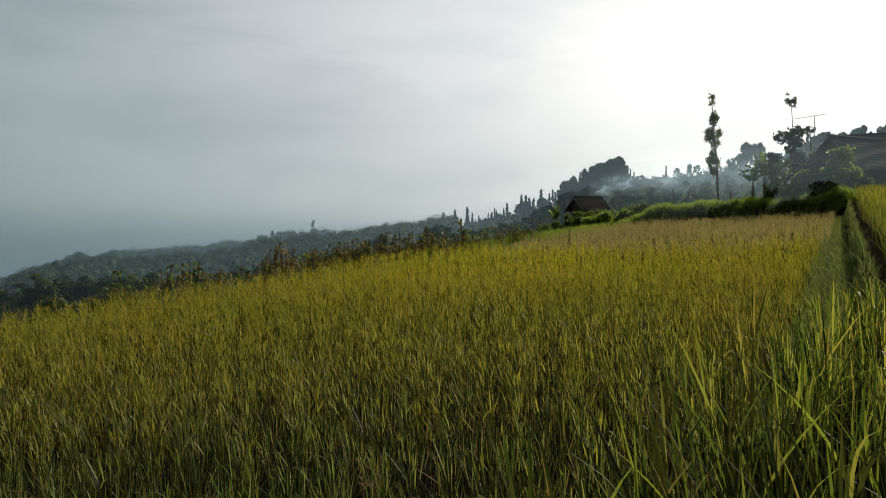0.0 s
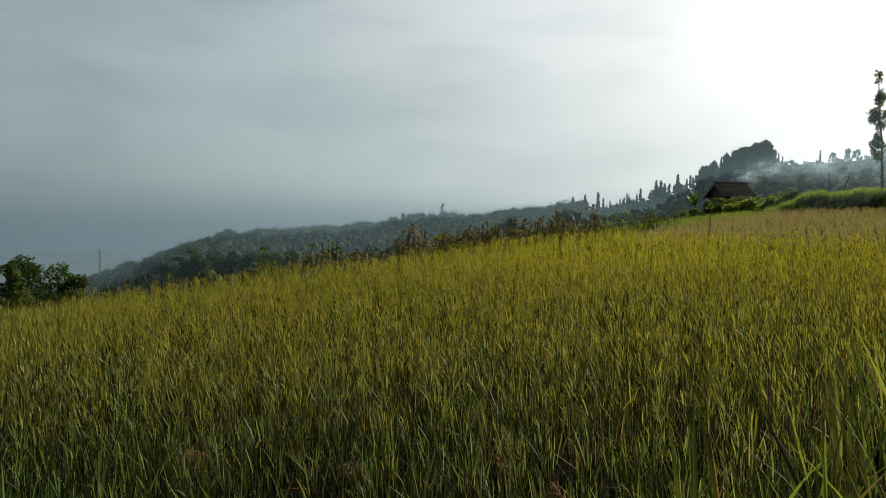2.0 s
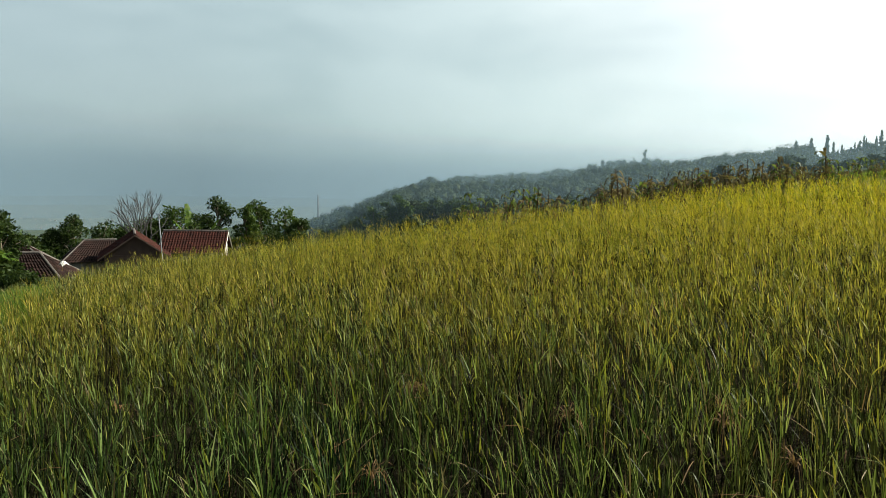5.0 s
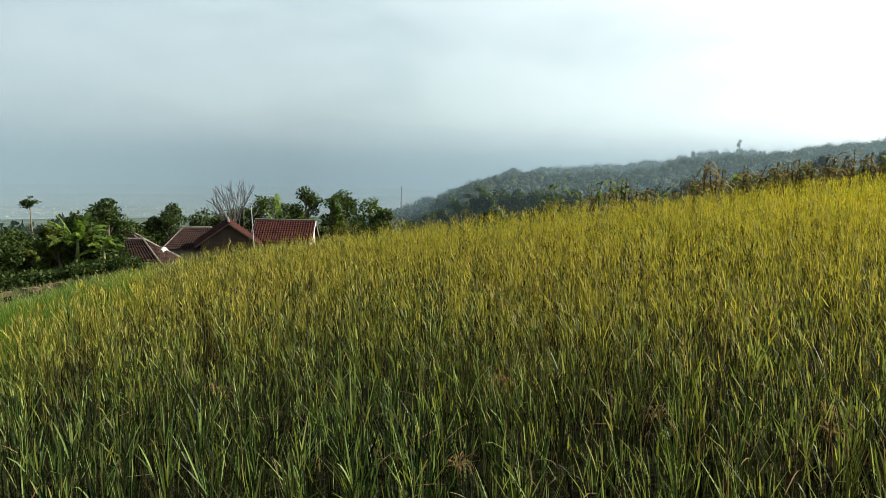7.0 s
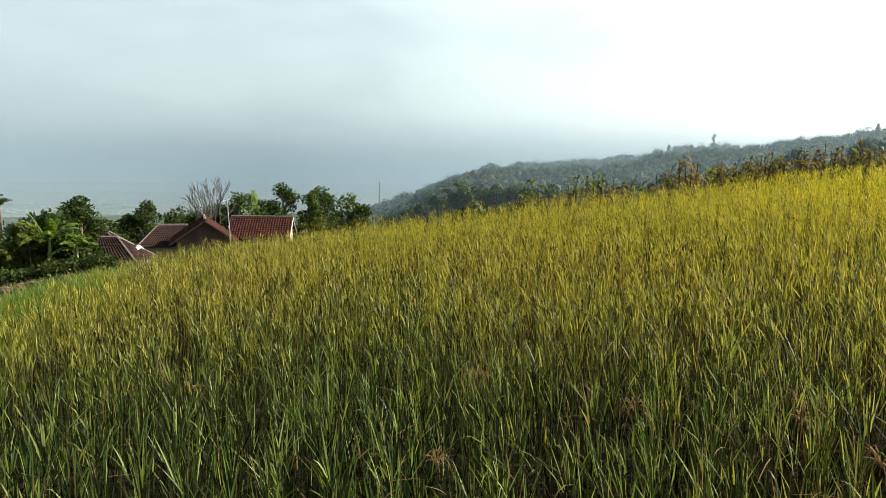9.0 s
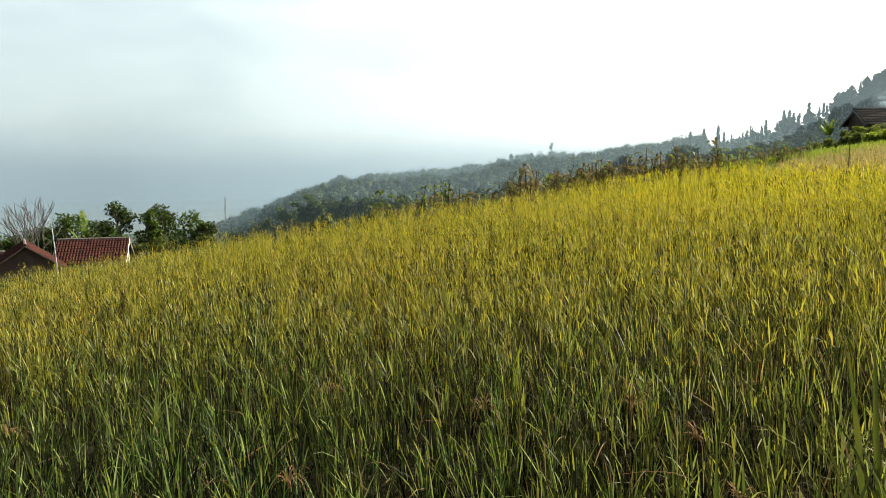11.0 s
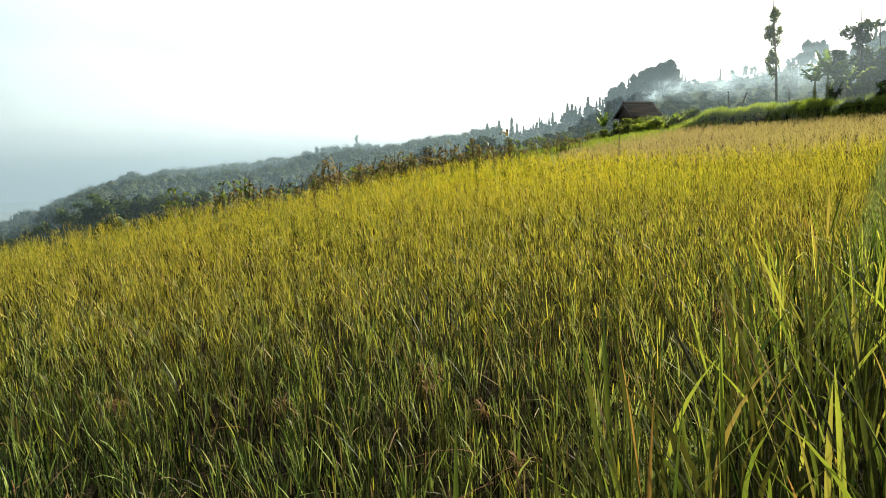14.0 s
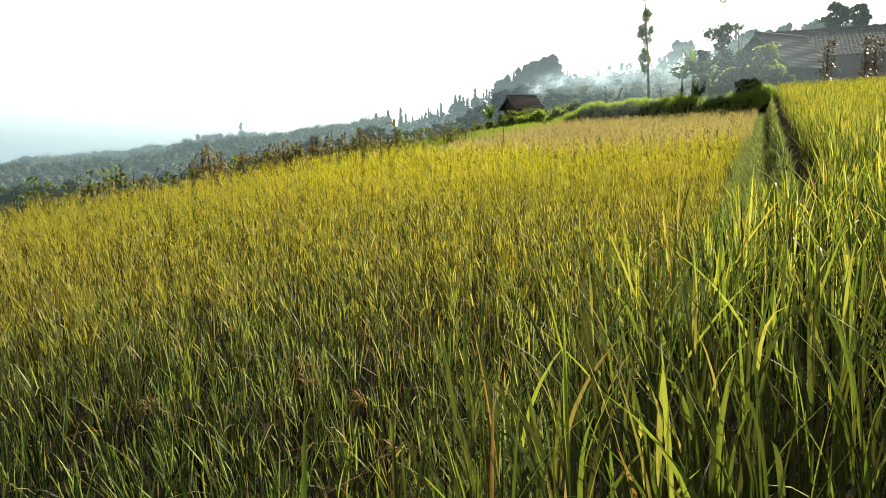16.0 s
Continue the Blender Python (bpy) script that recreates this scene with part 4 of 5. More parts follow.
for az, r, el, wd in ((13.6, 55, 3.3, 2.0), (15.2, 54, 3.5, 2.2), (11.8, 56, 3.1, 1.6), (11.0, 58, 3.2, 1.3), (12.4, 58, 3.3, 1.3), (10.3, 57, 2.8, 1.4), (9.2, 56, 2.3, 1.4), (12.8, 57, 3.0, 1.6), (14.4, 50, 3.2, 1.8), (12.0, 52, 2.7, 1.5), (13.2, 52, 3.1, 1.6), (16.0, 50, 3.6, 1.7), (10.9, 54, 2.6, 1.2), (8.2, 54, 2.0, 1.4), (7.0, 52, 1.7, 1.4)):
    put(broad_tree("bush", "low green bush behind the field", rise(az, r, el), radians(wd) * r, 0.13, M_GRASS if int(az * 10) % 3 == 0 else OLIVE, rng, 0.02, 16, 1700, crown=4.0), az, r)

lob = []
for k in range(170):
    az = rng.uniform(-72, -57)
    r = 33 + rng.normal(0, 0.35) - (az + 64) * 0.1
    x, y = polar(az, r)
    sz = rng.uniform(0.3, 0.5)
    lob.append((x, y, ground_at(x, y) + sz * 0.9, sz, sz, sz * 1.1))
tagged(array_mesh("hedge", *leaf_cloud(lob, 12000, 0.13, rng), [M_LEAF_DARK]), "low clipped dark hedge beside the path", "hedge", kind="stuff")
az = np.radians(rng.uniform(-85, -45, 9000))
er = rng.uniform(16, 60, 9000)
grass("yard_grass", "rough dull grass on the slope by the houses", np.sin(az) * er, np.cos(az) * er, 8, 0.35, 0.05, M_GRASS_DULL, rng, 1)

# slim trees along the ridge
round_ = [put(broad_tree("ridge_tree", "round leafy tree on the ridge", 9, 7, 0.75, M_WOODS, rng, 0.16, 11, 1700, "trees along the ridge"), 12.5 + 0.8 * k, 262) for k in range(3)]
slim = [put(column_tree("ridge_tree", "slim upright tree on the ridge", 9, 1.9, M_WOODS, rng, 900, "trees along the ridge", (), 0.6), 0.0 + k, 300) for k in range(3)]
# dense wood on the hilltop, then scattered trees along the skyline: azimuth, elevation of the tops
TOPS = [(-40, -5.4), (-38, -4.7), (-35.3, -3.1), (-32, -2.1), (-28.9, -1.1), (-24.4, -0.3), (-20, 0.3), (-15.8, 1.1), (-13.8, 1.6), (-10.6, 1.8), (-7.9, 1.4), (-5, 1.5), (-2, 1.9), (1.6, 2.7), (3.4, 3.3), (6.2, 4.4), (7.5, 4.9), (9.4, 5.0), (10.9, 6.2), (12.5, 6.9), (13.6, 7.2), (14.5, 6.8), (15.3, 6.35), (17, 6.3), (18.2, 6.7), (20, 6.9), (22, 6.9), (23.6, 8.0), (25, 8.3), (28, 8.7), (33, 8.9), (40, 8.8)]
TOP_AZ, TOP_EL = (np.array(v, float) for v in zip(*TOPS))
def skyline_tree(master, az, r, short=0.0, slim_by=1.0):
    tall_by = max(1.2, rise(az, r, float(np.interp(az, TOP_AZ, TOP_EL)) - short)) / 9
    copy_to(master, az, r, rng.uniform(0, 360), tall_by * slim_by * rng.uniform(0.8, 1.1), tall_by)
for k in range(64):
    az = -1.9 + 11.6 * ((k + rng.random()) / 64)
    r = float(np.interp(az, SKY_AZ, SKY_R)) - rng.uniform(0, 12)
    if 0.55 < (az * 0.47) % 1.0 < 0.75:                 # gaps between the groups
        continue
    skyline_tree(round_[k % 3] if k % 4 == 0 else slim[k % 3], az, r, rng.uniform(0, 1.0) + (0.45 if k % 4 == 0 else 0.0), rng.uniform(0.9, 1.5) if k % 4 else 0.7)
for k in range(70):
    az = 0.5 + 9.5 * rng.random()
    skyline_tree(round_[k % 3], az, float(np.interp(az, SKY_AZ, SKY_R)) - rng.uniform(5, 45), rng.uniform(0.7, 1.6), 0.7)
for k in range(58):
    az = 9.7 + 5.8 * ((k + rng.random()) / 58)
    skyline_tree(slim[k % 3] if k % 7 == 0 else round_[k % 3], az, 258 - rng.uniform(0, 14), 1.7 * rng.random() ** 1.3, 0.62)
for k in range(40):
    az = 15 + 9 * ((k + rng.random()) / 40)
    skyline_tree((slim if k % 3 == 0 else round_)[k % 3], az, 262 - rng.uniform(0, 8), rng.uniform(0, 0.8) + (0.35 if k % 4 else 0.0), 0.8)
for k in range(60):
    az = 22.8 + 17 * ((k + rng.random()) / 60)
    skyline_tree((slim if k % 2 else round_)[k % 3], az, 275 - rng.uniform(0, 8), rng.uniform(0, 1.5), 0.75)
knob = broad_tree("ridge_tree", "lone round tree on the far ridge", 9, 7, 0.9, M_WOODS, rng, 0.3, 8, 500)
put(knob, -27.8, 515)
put(column_tree("ridge_tree", "tall tree standing above the far ridge", 14, 3.2, M_WOODS, rng, 400, "", ((0.55, 0.7),), 0.9), -10.6, 455)
for az, el, w in ((-32.3, -2.7, 1.3), (-33.4, -3.4, 1.2), (-30.2, -1.7, 1.2), (-30.9, -2.3, 1.2), (-29.6, -2.2, 1.0), (-31.8, -3.2, 1.0), (-35.4, -4.4, 1.2)):
    put(column_tree("conifer", "light green conical tree in the hollow", rise(az, 160, el), radians(w) * 160 * 1.5, M_LEAF_BRIGHT, rng, 1800, "trees in the hollow", (), 0.5, 0.02), az, 160)
for az, el, w in ((-28.3, -2.3, 2.2), (-27.2, -2.0, 1.8), (-25.8, -2.0, 2.2), (-24.4, -1.9, 2.0), (-34.3, -3.9, 1.8), (-36.2, -4.6, 1.6), (-22.8, -1.8, 2.0)):
    put(broad_tree("tree", "dark tree in the hollow below the field", rise(az, 158, el), radians(w) * 158, 0.5, DARK, rng, 0.1, 14, 2400, "trees in the hollow"), az, 158)

for k in range(95):
    az = -38 + 37 * ((k + rng.random()) / 95)
    skyline_tree((round_ if k % 4 else slim)[k % 3], az, float(np.interp(az, SKY_AZ, SKY_R)) - rng.uniform(0, 10), 0.9 * rng.random() ** 0.6, 0.6)

for k in range(16):
    az, r = -72 + 13.5 * (k + rng.random()) / 16, rng.uniform(150, 175)
    tall_by = rise(az, r, rng.uniform(-5.1, -4.35)) / 9
    copy_to(round_[k % 3], az, r, rng.uniform(0, 360), tall_by * 0.62, tall_by)

# woods over the far hillsides
rng = np.random.default_rng(41)
lob = []
for k in range(4200):
    az = rng.uniform(-40, 1)
    sr = float(np.interp(az, SKY_AZ, SKY_R))
    near = 220 if az > -9 else 105
    r = near + (sr - near) * rng.random() ** 0.6
    x, y = polar(az, r)
    s = (1.1 + 3.1 * rng.random() ** 1.8) * (0.45 + 0.55 * r / 450)
    lob.append((x, y, ground_at(x, y) + s * 0.8, s, s, s * rng.uniform(0.9, 1.5)))
for k in range(90):
    az = rng.uniform(-36, 0)
    x, y = polar(az, float(np.interp(az, SKY_AZ, SKY_R)) - rng.uniform(0, 18))
    sz = rng.uniform(1.2, 2.8)
    lob.append((x, y, ground_at(x, y) + sz * rng.uniform(0.8, 1.6), sz, sz, sz * rng.uniform(0.9, 1.5)))
for k in range(60):
    az = rng.uniform(9.8, 16.0)
    x, y = polar(az, rng.uniform(246, 258))
    sz = rng.uniform(0.7, 1.7) * max(0.6, 1.35 - 0.28 * abs(az - 13))
    lob.append((x, y, ground_at(x, y) + sz * rng.uniform(0.6, 1.6), sz, sz, sz))
for k in range(260):
    az = rng.uniform(-85, -59)
    r = rng.uniform(140, 260)
    x, y = polar(az, r)
    sz = rng.uniform(1.8, 3.4)
    lob.append((x, y, ground_at(x, y) + sz * 1.2, sz, sz, sz * 1.3))
for k in range(1300):
    az = rng.uniform(0, 42)
    sr = float(np.interp(az, SKY_AZ, SKY_R))
    r = sr * (1 - 0.4 * rng.random())
    x, y = polar(az, r)
    s = rng.uniform(0.5, 1.6)
    lob.append((x, y, ground_at(x, y) + s * 0.5, s, s, s * 0.8))
ball_a, ball_t = 8, (-0.7, -0.2, 0.35, 0.75)                      # uneven crowns, a ring of points at four heights and a top
ring = np.array([(math.cos(2 * math.pi * i / ball_a) * math.sqrt(1 - h * h), math.sin(2 * math.pi * i / ball_a) * math.sqrt(1 - h * h), h) for h in ball_t for i in range(ball_a)] + [(0, 0, 1)])
lb = np.array(lob)
crowns = lb[:, None, :3] + ring[None] * lb[:, None, 3:6] * 0.72 * rng.uniform(0.6, 1.25, (len(lb), len(ring)))[:, :, None]
off = (np.arange(len(lb)) * len(ring))[:, None]
cq = np.concatenate([off + np.array([[j * ball_a + i, j * ball_a + (i + 1) % ball_a, (j + 1) * ball_a + (i + 1) % ball_a, (j + 1) * ball_a + i]]) for j in range(3) for i in range(ball_a)])
ct = np.concatenate([off + np.array([[3 * ball_a + i, 3 * ball_a + (i + 1) % ball_a, 4 * ball_a]]) for i in range(ball_a)])
tagged(array_mesh("far_woods", *merge([(crowns.reshape(-1, 3), cq, ct), leaf_cloud(lob, 330000, 0.62, rng, hollow=0.72, stray=0.07)]), [M_WOODS]), "woods covering the hazy hillsides", "woods", kind="stuff")


lob = []
for k in range(900):
    az = rng.uniform(-38, -7)
    r = rng.uniform(62, 118)
    x, y = polar(az, r)
    s = rng.uniform(0.35, 0.9) * (0.5 + r / 100)
    lob.append((x, y, ground_at(x, y) + s * 0.6, s, s, s * rng.uniform(0.7, 1.3)))
tagged(array_mesh("hollow_bushes", *leaf_cloud(lob, 70000, 0.30, rng, hollow=0.6), [M_LEAF_DARK]), "dark scrub filling the hollow below the field", "bushes", kind="stuff")


# ---- houses ----
def box(a, b):
    bm = bmesh.new()
    bmesh.ops.create_cube(bm, size=1)
    s, c = [b[i] - a[i] for i in range(3)], [(a[i] + b[i]) / 2 for i in range(3)]
    bmesh.ops.transform(bm, matrix=Matrix.Translation(c) @ Matrix.Diagonal((*s, 1)), verts=bm.verts)
    bmesh.ops.bevel(bm, geom=bm.edges, offset=min(s) * 0.08, segments=1, affect="EDGES")
    return bm


def tile_sheet(p_left, p_right, q_left, q_right, tile=0.24, course=0.32, depth=0.06, lip=0.03):
    """Rows of curved roof tiles between an upper edge p and a lower edge q."""
    p0, p1, q0, q1 = (Vector(v) for v in (p_left, p_right, q_left, q_right))
    up = (p1 - p0).cross(q0 - p0 if (q0 - p0).length > 1e-6 else q1 - p0).normalized()
    if up.z < 0:
        up = -up
    wide, deep = max((p1 - p0).length, (q1 - q0).length), ((q0 + q1) / 2 - (p0 + p1) / 2).length
    nu, nv = max(4, int(wide / tile) * 4), max(2, int(deep / course))
    verts, faces = [], []
    for j in range(nv):
        for e in (0, 1):
            t = (j + e) / nv
            a, b = p0.lerp(q0, t), p1.lerp(q1, t)
            for i in range(nu + 1):
                lift = depth * abs(math.sin(math.pi * i / 4)) + (lip if e else 0.0) + 0.012 * math.sin(i * 1.7 + j * 2.3)
                verts.append(a.lerp(b, i / nu) + up * lift)
    for j in range(2 * nv - 1):
        o = j * (nu + 1)
        for i in range(nu):
            faces.append((o + i, o + i + 1, o + nu + 2 + i, o + nu + 1 + i))
    return verts, faces


def house(name, label, az, r, length, width, wall_h, rise_h, yaw, ridge_z, m_roof, m_wall, hip=0.0, trim=None, windows=()):
    """Gabled house; ridge along local x. hip: metres by which the +x end of the ridge is drawn in."""
    x, y = polar(az, r)
    ob = empty(name, label, "house", pose(x, y, ridge_z - wall_h - rise_h, 0, 0, yaw))
    drop = min(0.0, ground_at(x, y) - (ridge_z - wall_h - rise_h)) - 1.2
    L, W, H, R = length / 2, width / 2, wall_h, rise_h
    for a, b in (((-L, -W, drop), (L, -W + 0.15, H)), ((-L, W - 0.15, drop), (L, W, H)), ((-L, -W + 0.15, drop), (-L + 0.15, W - 0.15, H)), ((L - 0.15, -W + 0.15, drop), (L, W - 0.15, H))):
        part("wall", box(a, b), m_wall, ob)
    o, e = 0.35, 0.5
    s = R / W
    for sx in ((-1, 1) if not hip else (-1,)):
        gx = sx * (L - 0.08)
        link_mesh("gable", [(gx - 0.07, -W, H), (gx - 0.07, W, H), (gx - 0.07, 0, H + R), (gx + 0.07, -W, H), (gx + 0.07, W, H), (gx + 0.07, 0, H + R)], [(0, 1, 2), (5, 4, 3), (0, 3, 4, 1), (1, 4, 5, 2), (2, 5, 3, 0)], trim or m_wall, ob)
    for sy in (-1, 1):
        link_mesh("roof_slope", *tile_sheet((-L - o, 0, H + R + 0.06), (L + o - hip, 0, H + R + 0.06), (-L - o, sy * (W + e), H - e * s + 0.06), (L + o, sy * (W + e), H - e * s + 0.06), depth=0.03 if name == "farmhouse" else 0.06, lip=0.012 if name == "farmhouse" else 0.03), m_roof, ob)
        link_mesh("barge_board", *tube([(-L - o, 0, H + R), (-L - o, sy * (W + e), H - e * s)], [0.065, 0.065], 4), trim or M_TRIM, ob, "pale weathered verge board")
        if not hip:
            link_mesh("barge_board", *tube([(L + o, 0, H + R), (L + o, sy * (W + e), H - e * s)], [0.065, 0.065], 4), trim or M_TRIM, ob, "pale weathered verge board")
        else:
            link_mesh("hip_cap", *tube([(L + o - hip, 0, H + R + 0.1), (L + o, sy * (W + e), H - e * s + 0.1)], [0.08, 0.08], 6), M_TRIM, ob, "pale cement hip cap")
    if hip:
        link_mesh("roof_slope", *tile_sheet((L + o - hip, -0.02, H + R + 0.06), (L + o - hip, 0.02, H + R + 0.06), (L + o, -W - e, H - e * s + 0.06), (L + o, W + e, H - e * s + 0.06)), m_roof, ob)
    link_mesh("ridge_cap", *tube([(-L - o, 0, H + R + 0.1), (L + o - hip, 0, H + R + 0.1)], [0.11, 0.11], 6), M_TRIM if name == "house" else m_roof, ob)
    for (wx, wz, ww, wh) in windows:
        win = part("window", box((wx, -W - 0.04, wz), (wx + ww, -W + 0.02, wz + wh)), M_DARK_GLASS, ob, "dark shuttered window")
        for a, b in (((wx - 0.06, wz - 0.06), (wx, wz + wh + 0.06)), ((wx + ww, wz - 0.06), (wx + ww + 0.06, wz + wh + 0.06)), ((wx, wz + wh), (wx + ww, wz + wh + 0.06))):
            part("frame", box((a[0], -W - 0.06, a[1]), (b[0], -W - 0.003, b[1])), M_WALL_BROWN, win, "brown wooden frame")
        part("sill", box((wx - 0.1, -W - 0.12, wz - 0.08), (wx + ww + 0.1, -W - 0.003, wz - 0.003)), M_TRIM, win, "cement sill")
    return ob


M_TILE = surface("red_clay_tiles", (0.058, 0.020, 0.015), (0.014, 0.009, 0.008), 2.6, 0.95, 0.5, 12, 0.05)
M_TILE_OLD = surface("old_clay_tiles", (0.034, 0.019, 0.016), (0.014, 0.011, 0.010), 2.0, 0.95, 0.5, 12, 0.05)
M_TILE_DARK = surface("dark_mossy_tiles", (0.046, 0.030, 0.023), (0.026, 0.026, 0.020), 0.7, 1.0, 0.5, 10, 0.03)
M_WALL = surface("stained_plaster", (0.34, 0.30, 0.25), (0.20, 0.175, 0.15), 1.2, 0.9, 0.2, 20)
M_WALL_WHITE = surface("white_plaster", (0.75, 0.72, 0.66), (0.62, 0.60, 0.55), 1.0, 0.9, 0.2, 20)
M_WALL_BROWN = surface("brown_boards", (0.075, 0.05, 0.036), (0.05, 0.036, 0.028), 1.5, 0.9, 0.4, 16, stretch=(1, 1, 0.15))
M_TRIM = surface("weathered_cement", (0.15, 0.13, 0.115), (0.06, 0.052, 0.045), 3, 0.9, 0.3, 30)
M_DARK_GLASS = surface("dark_shutter", (0.03, 0.03, 0.03), (0.05, 0.045, 0.04), 2, 0.4)
M_METAL = surface("galvanised_metal", (0.35, 0.36, 0.37), (0.25, 0.26, 0.27), 3, 0.5, 0.1)


def el_z(el, r):
    return EYE + math.tan(radians(el)) * r


house("house", "long low house with weathered red tile roof", -46.2, 70, 5.2, 4.4, 2.3, 1.5, 36, el_z(-4.9, 70), M_TILE, M_WALL, trim=M_WALL_WHITE, windows=((-1.8, 0.9, 0.8, 1.0), (0.6, 0.9, 0.8, 1.0)))
house("house", "house with its gable end under a red tiled roof", -50.6, 67, 4.6, 4.8, 2.3, 1.7, 141, el_z(-5.1, 65), M_TILE, M_WALL_BROWN, trim=M_WALL_BROWN)
house("house", "small house with old dark tiles", -53.6, 72, 3.8, 4.2, 2.2, 1.4, 232, el_z(-5.5, 72), M_TILE_OLD, M_WALL, hip=1.8)
house("house", "low wing with old dark tiles and pale hips", -57.3, 55, 4.2, 4.2, 1.8, 1.35, 42, el_z(-6.35, 55), M_TILE_OLD, M_WALL, hip=2.0)
house("house", "low house with a hipped dark tile roof", -58.4, 61, 5.6, 5.2, 2.2, 1.7, 50, el_z(-5.8, 60), M_TILE_OLD, M_WALL, hip=2.4)
house("farmhouse", "wide farmhouse under a dark mossy tile roof", 34.4, 57, 9.6, 7.0, 2.0, 1.9, -28, el_z(7.85, 57), M_TILE_DARK, M_WALL_BROWN)
house("farmhouse", "gabled wing of the farmhouse under dark mossy tiles", 30.7, 52, 4.2, 4.2, 1.6, 1.9, 22, el_z(7.85, 51), M_TILE_DARK, M_WALL_BROWN)
house("field_hut", "small dark hut with a tiled roof behind the field", 11.8, 62, 2.2, 2.3, 1.2, 0.85, 20, el_z(4.1, 62), M_TILE_DARK, M_WALL_BROWN)



def pole(name, label, category, az, r, el, radius, arm=0.0, tilt=0.0, mat=None):
    h = rise(az, r, el)
    x, y = polar(az, r)
    ob = empty(name, label, category, pose(x, y, ground_at(x, y), 0, 0, -az))
    link_mesh("mast", *tube([(tilt, 0, -0.3), (0, 0, h)], [radius, radius * 0.8], 8), mat or M_METAL, ob)
    if arm:
        boom = link_mesh("boom", *tube([(-arm * 0.6, 0, h - 0.12), (arm * 0.4, 0, h + 0.06)], [radius * 0.5, radius * 0.5], 6), M_METAL, ob)
        for k in range(7):
            u = -0.6 + k / 6.0
            link_mesh("element", *tube([(arm * u, -0.35, h - 0.12 + 0.18 * (u + 0.6)), (arm * u, 0.35, h - 0.12 + 0.18 * (u + 0.6))], [0.012, 0.012], 5), M_METAL, boom)
    return ob


pole("antenna_pole", "pale leaning antenna pole beside the red roof", "pole", -48.9, 62, -3.5, 0.05, 0.5, 0.35)
pole("roof_antenna", "television antenna on a thin mast", "antenna", 28.1, 54, 9.6, 0.03, 1.9)
pole("wooden_stake", "thin dark wooden stake in the rice", "stake", 10.3, 28, 1.85, 0.022, mat=M_BARK)
pole("dead_stump", "dead pointed tree stump on the bank", "stump", 18.3, 50, 4.75, 0.035, 0, 0.1, M_BARK)
pole("dead_stump", "leaning dead branch on the bank", "stump", 19.6, 50, 4.6, 0.05, 0, -0.75, M_BARK)

# ---- town on the plain ----
rng = np.random.default_rng(51)
def town(name, label, count, place, mat):
    bm_v, bm_f = [], []
    for k in range(count):
        x, y = polar(*place(k))
        w, l, h, g = rng.uniform(0.8, 2.4), rng.uniform(1, 3) * (2.5 if k % 40 == 0 else 1), rng.uniform(1.2, 2.6), ground_at(x, y)
        o, c, s = len(bm_v), math.cos(k), math.sin(k)
        for px, py, pz in ((-l, -w, 0), (l, -w, 0), (l, w, 0), (-l, w, 0), (-l, -w, h), (l, -w, h), (l, w, h), (-l, w, h), (-l, 0, h * 1.5), (l, 0, h * 1.5)):
            bm_v.append((x + px * c - py * s, y + px * s + py * c, g - 1 + pz))
        bm_f += [tuple(o + i for i in f) for f in ((0, 1, 5, 4), (1, 2, 6, 5), (2, 3, 7, 6), (3, 0, 4, 7), (4, 5, 9, 8), (6, 7, 8, 9), (5, 6, 9), (7, 4, 8))]
    return tagged(link_mesh(name, bm_v, bm_f, mat), label, "town", kind="stuff")


town("far_town", "grey roofs and pale walls scattered over the hazy plain", 620, lambda k: (rng.uniform(-68, -34), 1500 + 1400 * rng.random()), M_WALL)
town("far_town", "white houses of a town at the foot of the hill", 260, lambda k: (rng.normal(-36.2, 0.8), rng.uniform(1480, 2150)), M_WALL_WHITE)
mast = empty("far_mast", "tall grey mast above the town", "mast", pose(*polar(-36.7, 1900), el_z(-3.4, 1900)))
link_mesh("mast", *tube([(0, 0, -20), (0, 0, 20), (0, 0, math.tan(radians(1.5)) * 1900)], [3.5, 2.6, 1.6], 6), M_TRIM, mast)

# ---- mist ----
def ring_veil(name, label, r, foot, top, mat):
    n = 96
    verts = [(math.sin(2 * math.pi * k / n) * r, math.cos(2 * math.pi * k / n) * r, z) for z in (foot, top) for k in range(n)]
    veil = link_mesh(name, verts, [(k, (k + 1) % n, n + (k + 1) % n, n + k) for k in range(n)], mat, smooth_faces=True)
    return tagged(veil, label, "mist", kind="stuff")


# shells added to pale and blue the hills as air haze would
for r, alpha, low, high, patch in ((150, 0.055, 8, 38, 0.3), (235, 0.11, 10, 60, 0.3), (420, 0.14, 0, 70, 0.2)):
    ring_veil("mist_veil", "thin blue-tinted mist sheet standing for haze over the valley", r, -30 if r < 300 else -170, high, mist_material("mist", alpha, low, high, patch, 0.02))
# backdrop rings: emission stands in for light scattered by distant air
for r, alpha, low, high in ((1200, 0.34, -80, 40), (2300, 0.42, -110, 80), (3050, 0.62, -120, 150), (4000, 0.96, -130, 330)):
    ring_veil("backdrop", "self-glowing grey blue haze over the far plain", r, -170, high, distance_material(alpha, low, high, (0.110, 0.146, 0.162)))


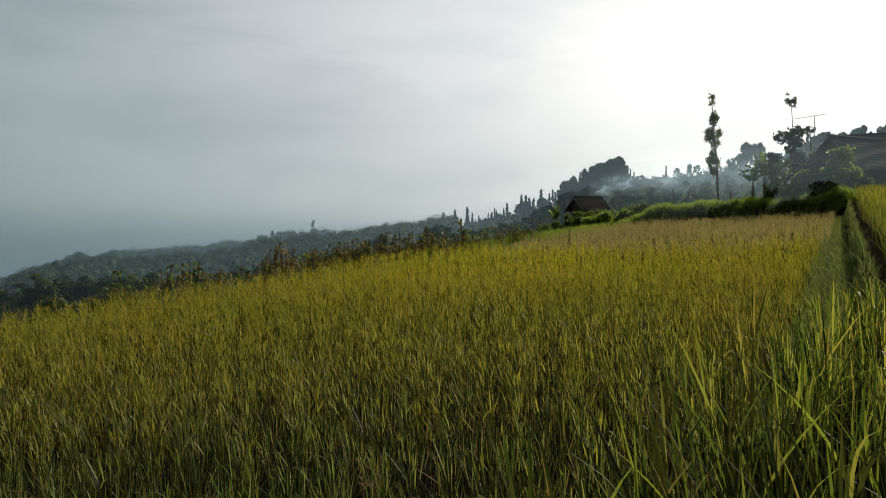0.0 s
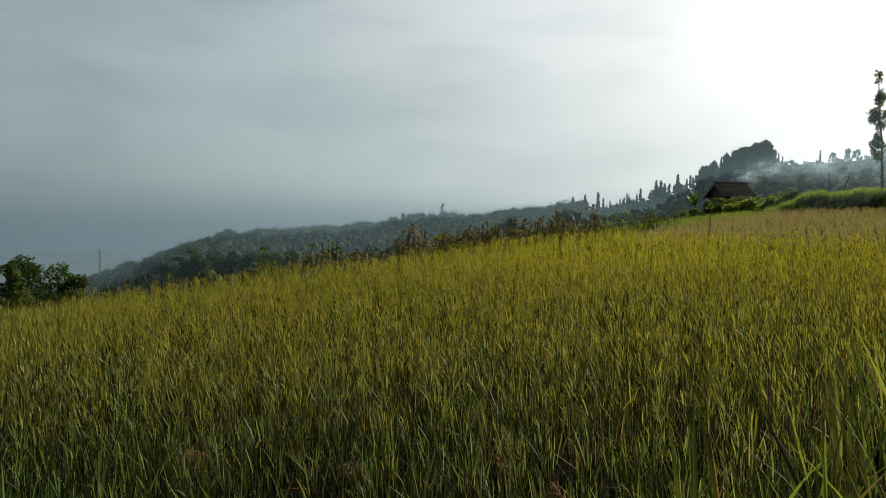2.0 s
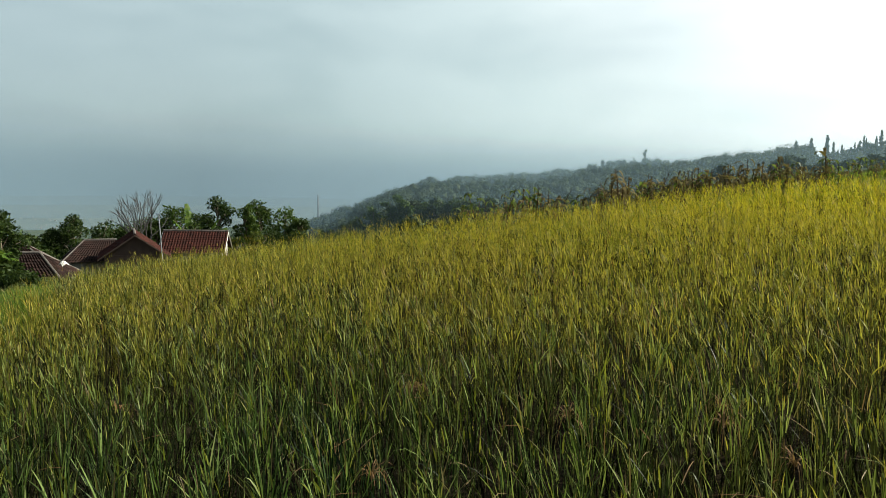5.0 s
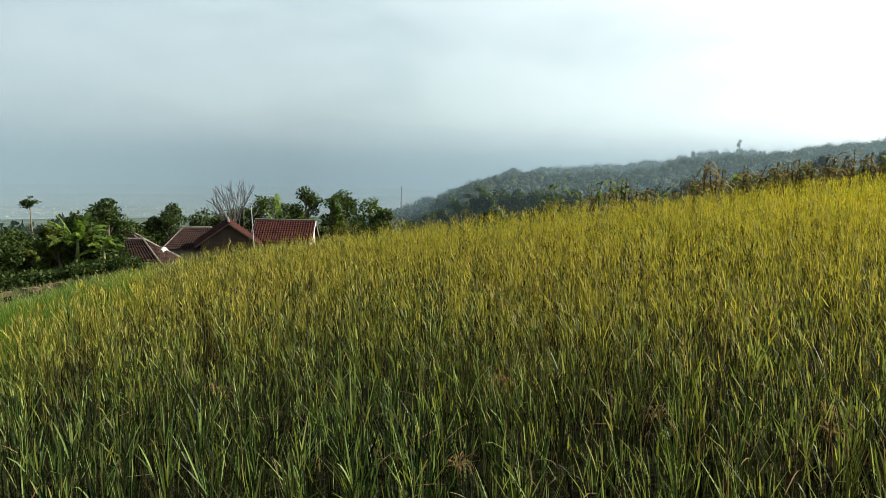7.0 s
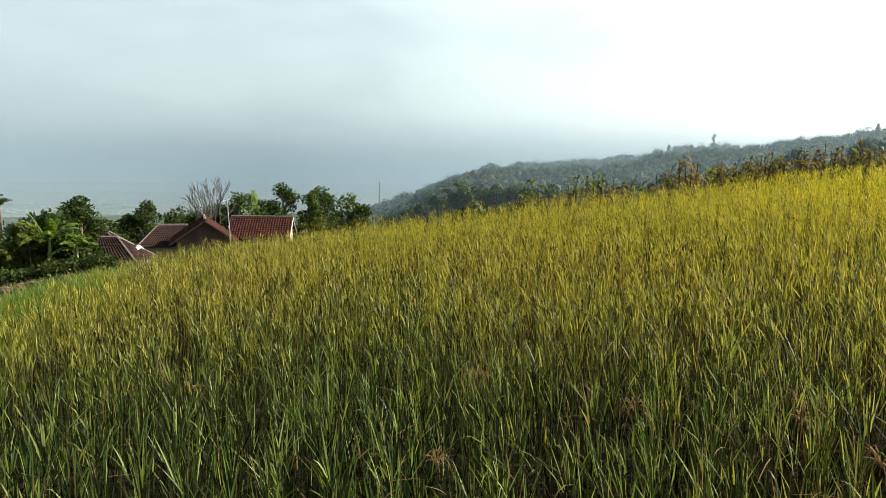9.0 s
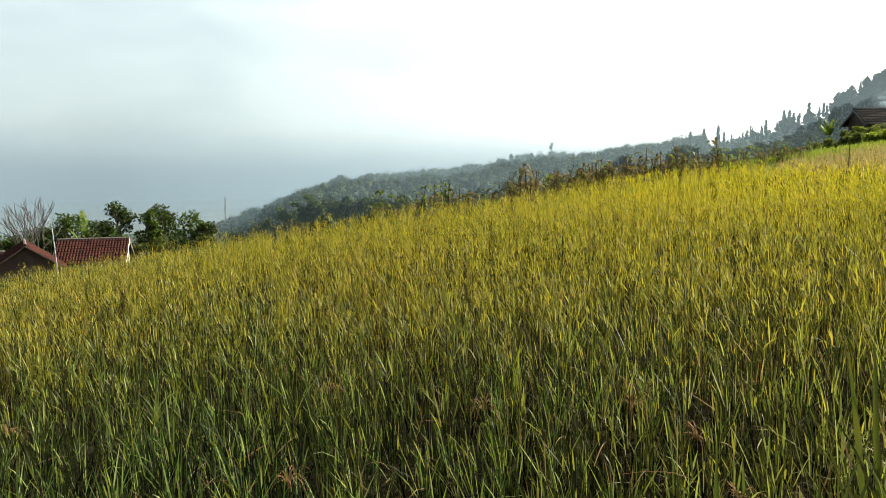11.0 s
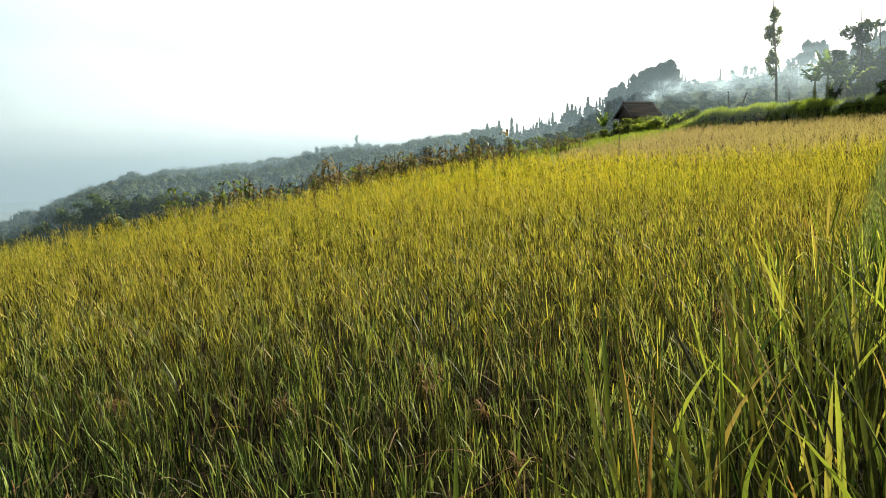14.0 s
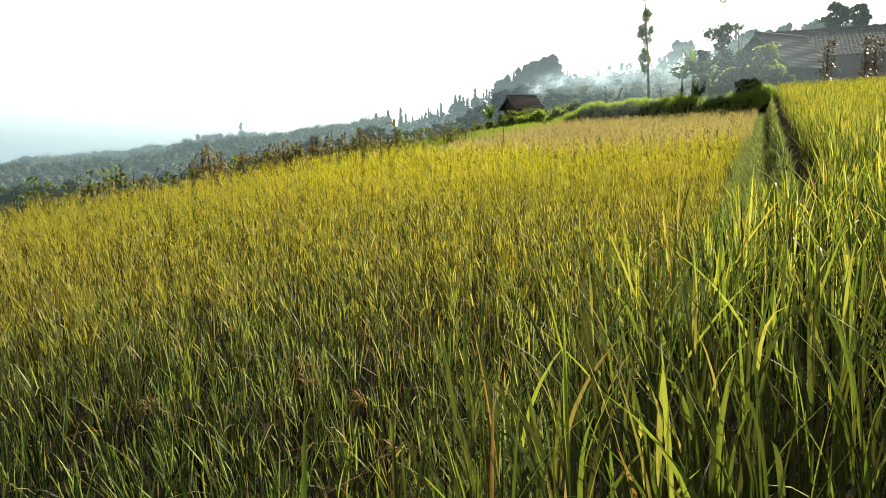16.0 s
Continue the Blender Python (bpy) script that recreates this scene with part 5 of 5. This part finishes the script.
def smoke_material(alpha, even=False):
    m, tree, nodes = material("wood_smoke")
    co = nodes.new("ShaderNodeTexCoord")
    grad = nodes.new("ShaderNodeTexGradient")
    grad.gradient_type = "SPHERICAL"
    n = noise_fac(nodes, tree, 1.2 if even else 2.6, 3 if even else 5, -0.6 if even else 0.32, 1.0 if even else 0.72, 0.6)
    a, b = nodes.new("ShaderNodeMath"), nodes.new("ShaderNodeMath")
    a.operation = b.operation = "MULTIPLY"
    b.inputs[1].default_value = alpha
    clear, tr, mx = nodes.new("ShaderNodeBsdfTransparent"), nodes.new("ShaderNodeBsdfTranslucent"), nodes.new("ShaderNodeMixShader")
    tr.inputs[0].default_value = (0.52, 0.70, 0.82, 1)
    out = nodes.new("ShaderNodeOutputMaterial")
    link_nodes(tree, (co.outputs["Object"], grad.inputs[0]), (grad.outputs["Fac"], a.inputs[0]), (n, a.inputs[1]), (a.outputs[0], b.inputs[0]), (b.outputs[0], mx.inputs[0]),
               (clear.outputs[0], mx.inputs[1]), (tr.outputs[0], mx.inputs[2]), (mx.outputs[0], out.inputs[0]))
    return m


def smoke_sheet(az, r, el, half_w, half_h, lean, alpha, even=False):
    """A wavering sheet of smoke, thickest in its middle."""
    n = 14
    verts = [(2 * i / n - 1, 0.12 * math.sin(i * 0.9 + j * 0.6), 2 * j / n - 1) for j in range(n + 1) for i in range(n + 1)]
    faces = [(j * (n + 1) + i, j * (n + 1) + i + 1, (j + 1) * (n + 1) + i + 1, (j + 1) * (n + 1) + i) for j in range(n) for i in range(n)]
    ob = link_mesh("smoke", verts, faces, smoke_material(alpha, even), smooth_faces=True)
    x, y = polar(az, r)
    ob.matrix_world = pose(x, y, el_z(el, r), 0, lean, -az) @ Matrix.Diagonal((half_w, 2.0, half_h, 1))
    return tagged(ob, "thin blue smoke and haze drifting from behind the hut", "smoke", kind="stuff")


smoke_sheet(13.0, 90, 4.9, 2.6, 1.6, -30, 0.24)
smoke_sheet(15.0, 96, 5.5, 4.5, 1.9, -22, 0.22)
smoke_sheet(18.5, 104, 5.8, 9.0, 3.4, -8, 0.26)
smoke_sheet(24.0, 100, 6.2, 14.0, 5.0, 0, 0.20)
# even sheet added before the farm trees to pale them as haze does
smoke_sheet(28.5, 43.4, 6.7, 17.0, 4.4, 0, 0.065, True)


# ---- small things below the field ----
edge_v, edge_f = [], []
for k in range(61):
    az = -78 + 16 * k / 60
    for dr, dz in ((-0.05, -0.5), (0.0, 0.16), (0.35, 0.2), (0.4, -0.5)):
        x, y = polar(az, 31.2 + dr + 0.08 * math.sin(k * 0.7))
        edge_v.append((x, y, ground_at(x, y) + dz + (0.035 * math.sin(k * 2.1) + 0.03 * math.sin(k * 5.3) if dz > 0 else 0)))
    if k:
        edge_f += [(4 * k - 4 + i, 4 * k - 3 + i, 4 * k + 1 + i, 4 * k + i) for i in range(3)]
tagged(link_mesh("earth_kerb", edge_v, edge_f, M_SOIL), "low brown earth edging of the path", "edging", kind="structure")

def crumpled_cloth(name, label, category, az, r, el, size, mat, rng):
    bm = bmesh.new()
    bmesh.ops.create_grid(bm, x_segments=9, y_segments=9, size=size)
    for v in bm.verts:
        v.co.z = size * (0.7 - 0.9 * (v.co.x ** 2 + v.co.y ** 2) / size ** 2) * 0.7 + rng.normal(0, size * 0.10)
    ob = new(name)
    x, y = polar(az, r)
    ob.matrix_world = pose(x, y, el_z(el, r))
    tagged(ob, label, category)
    part("cloth", bm, mat, ob)
    return ob


crumpled_cloth("white_tarpaulin", "crumpled white plastic sheet by the old roofs", "tarpaulin", -55.4, 52, -7.05, 0.24, M_WALL_WHITE, rng)
house("garden_shed", "small shed with pale walls beyond the hedge", -68.2, 44, 2.2, 2.0, 1.5, 0.6, 60, el_z(-6.6, 44), M_TILE_OLD, M_WALL_WHITE)
house("garden_shed", "low white shed behind the bushes", -63.9, 62, 2.4, 2.2, 1.5, 0.5, 55, el_z(-6.3, 62), M_METAL, M_WALL_WHITE)
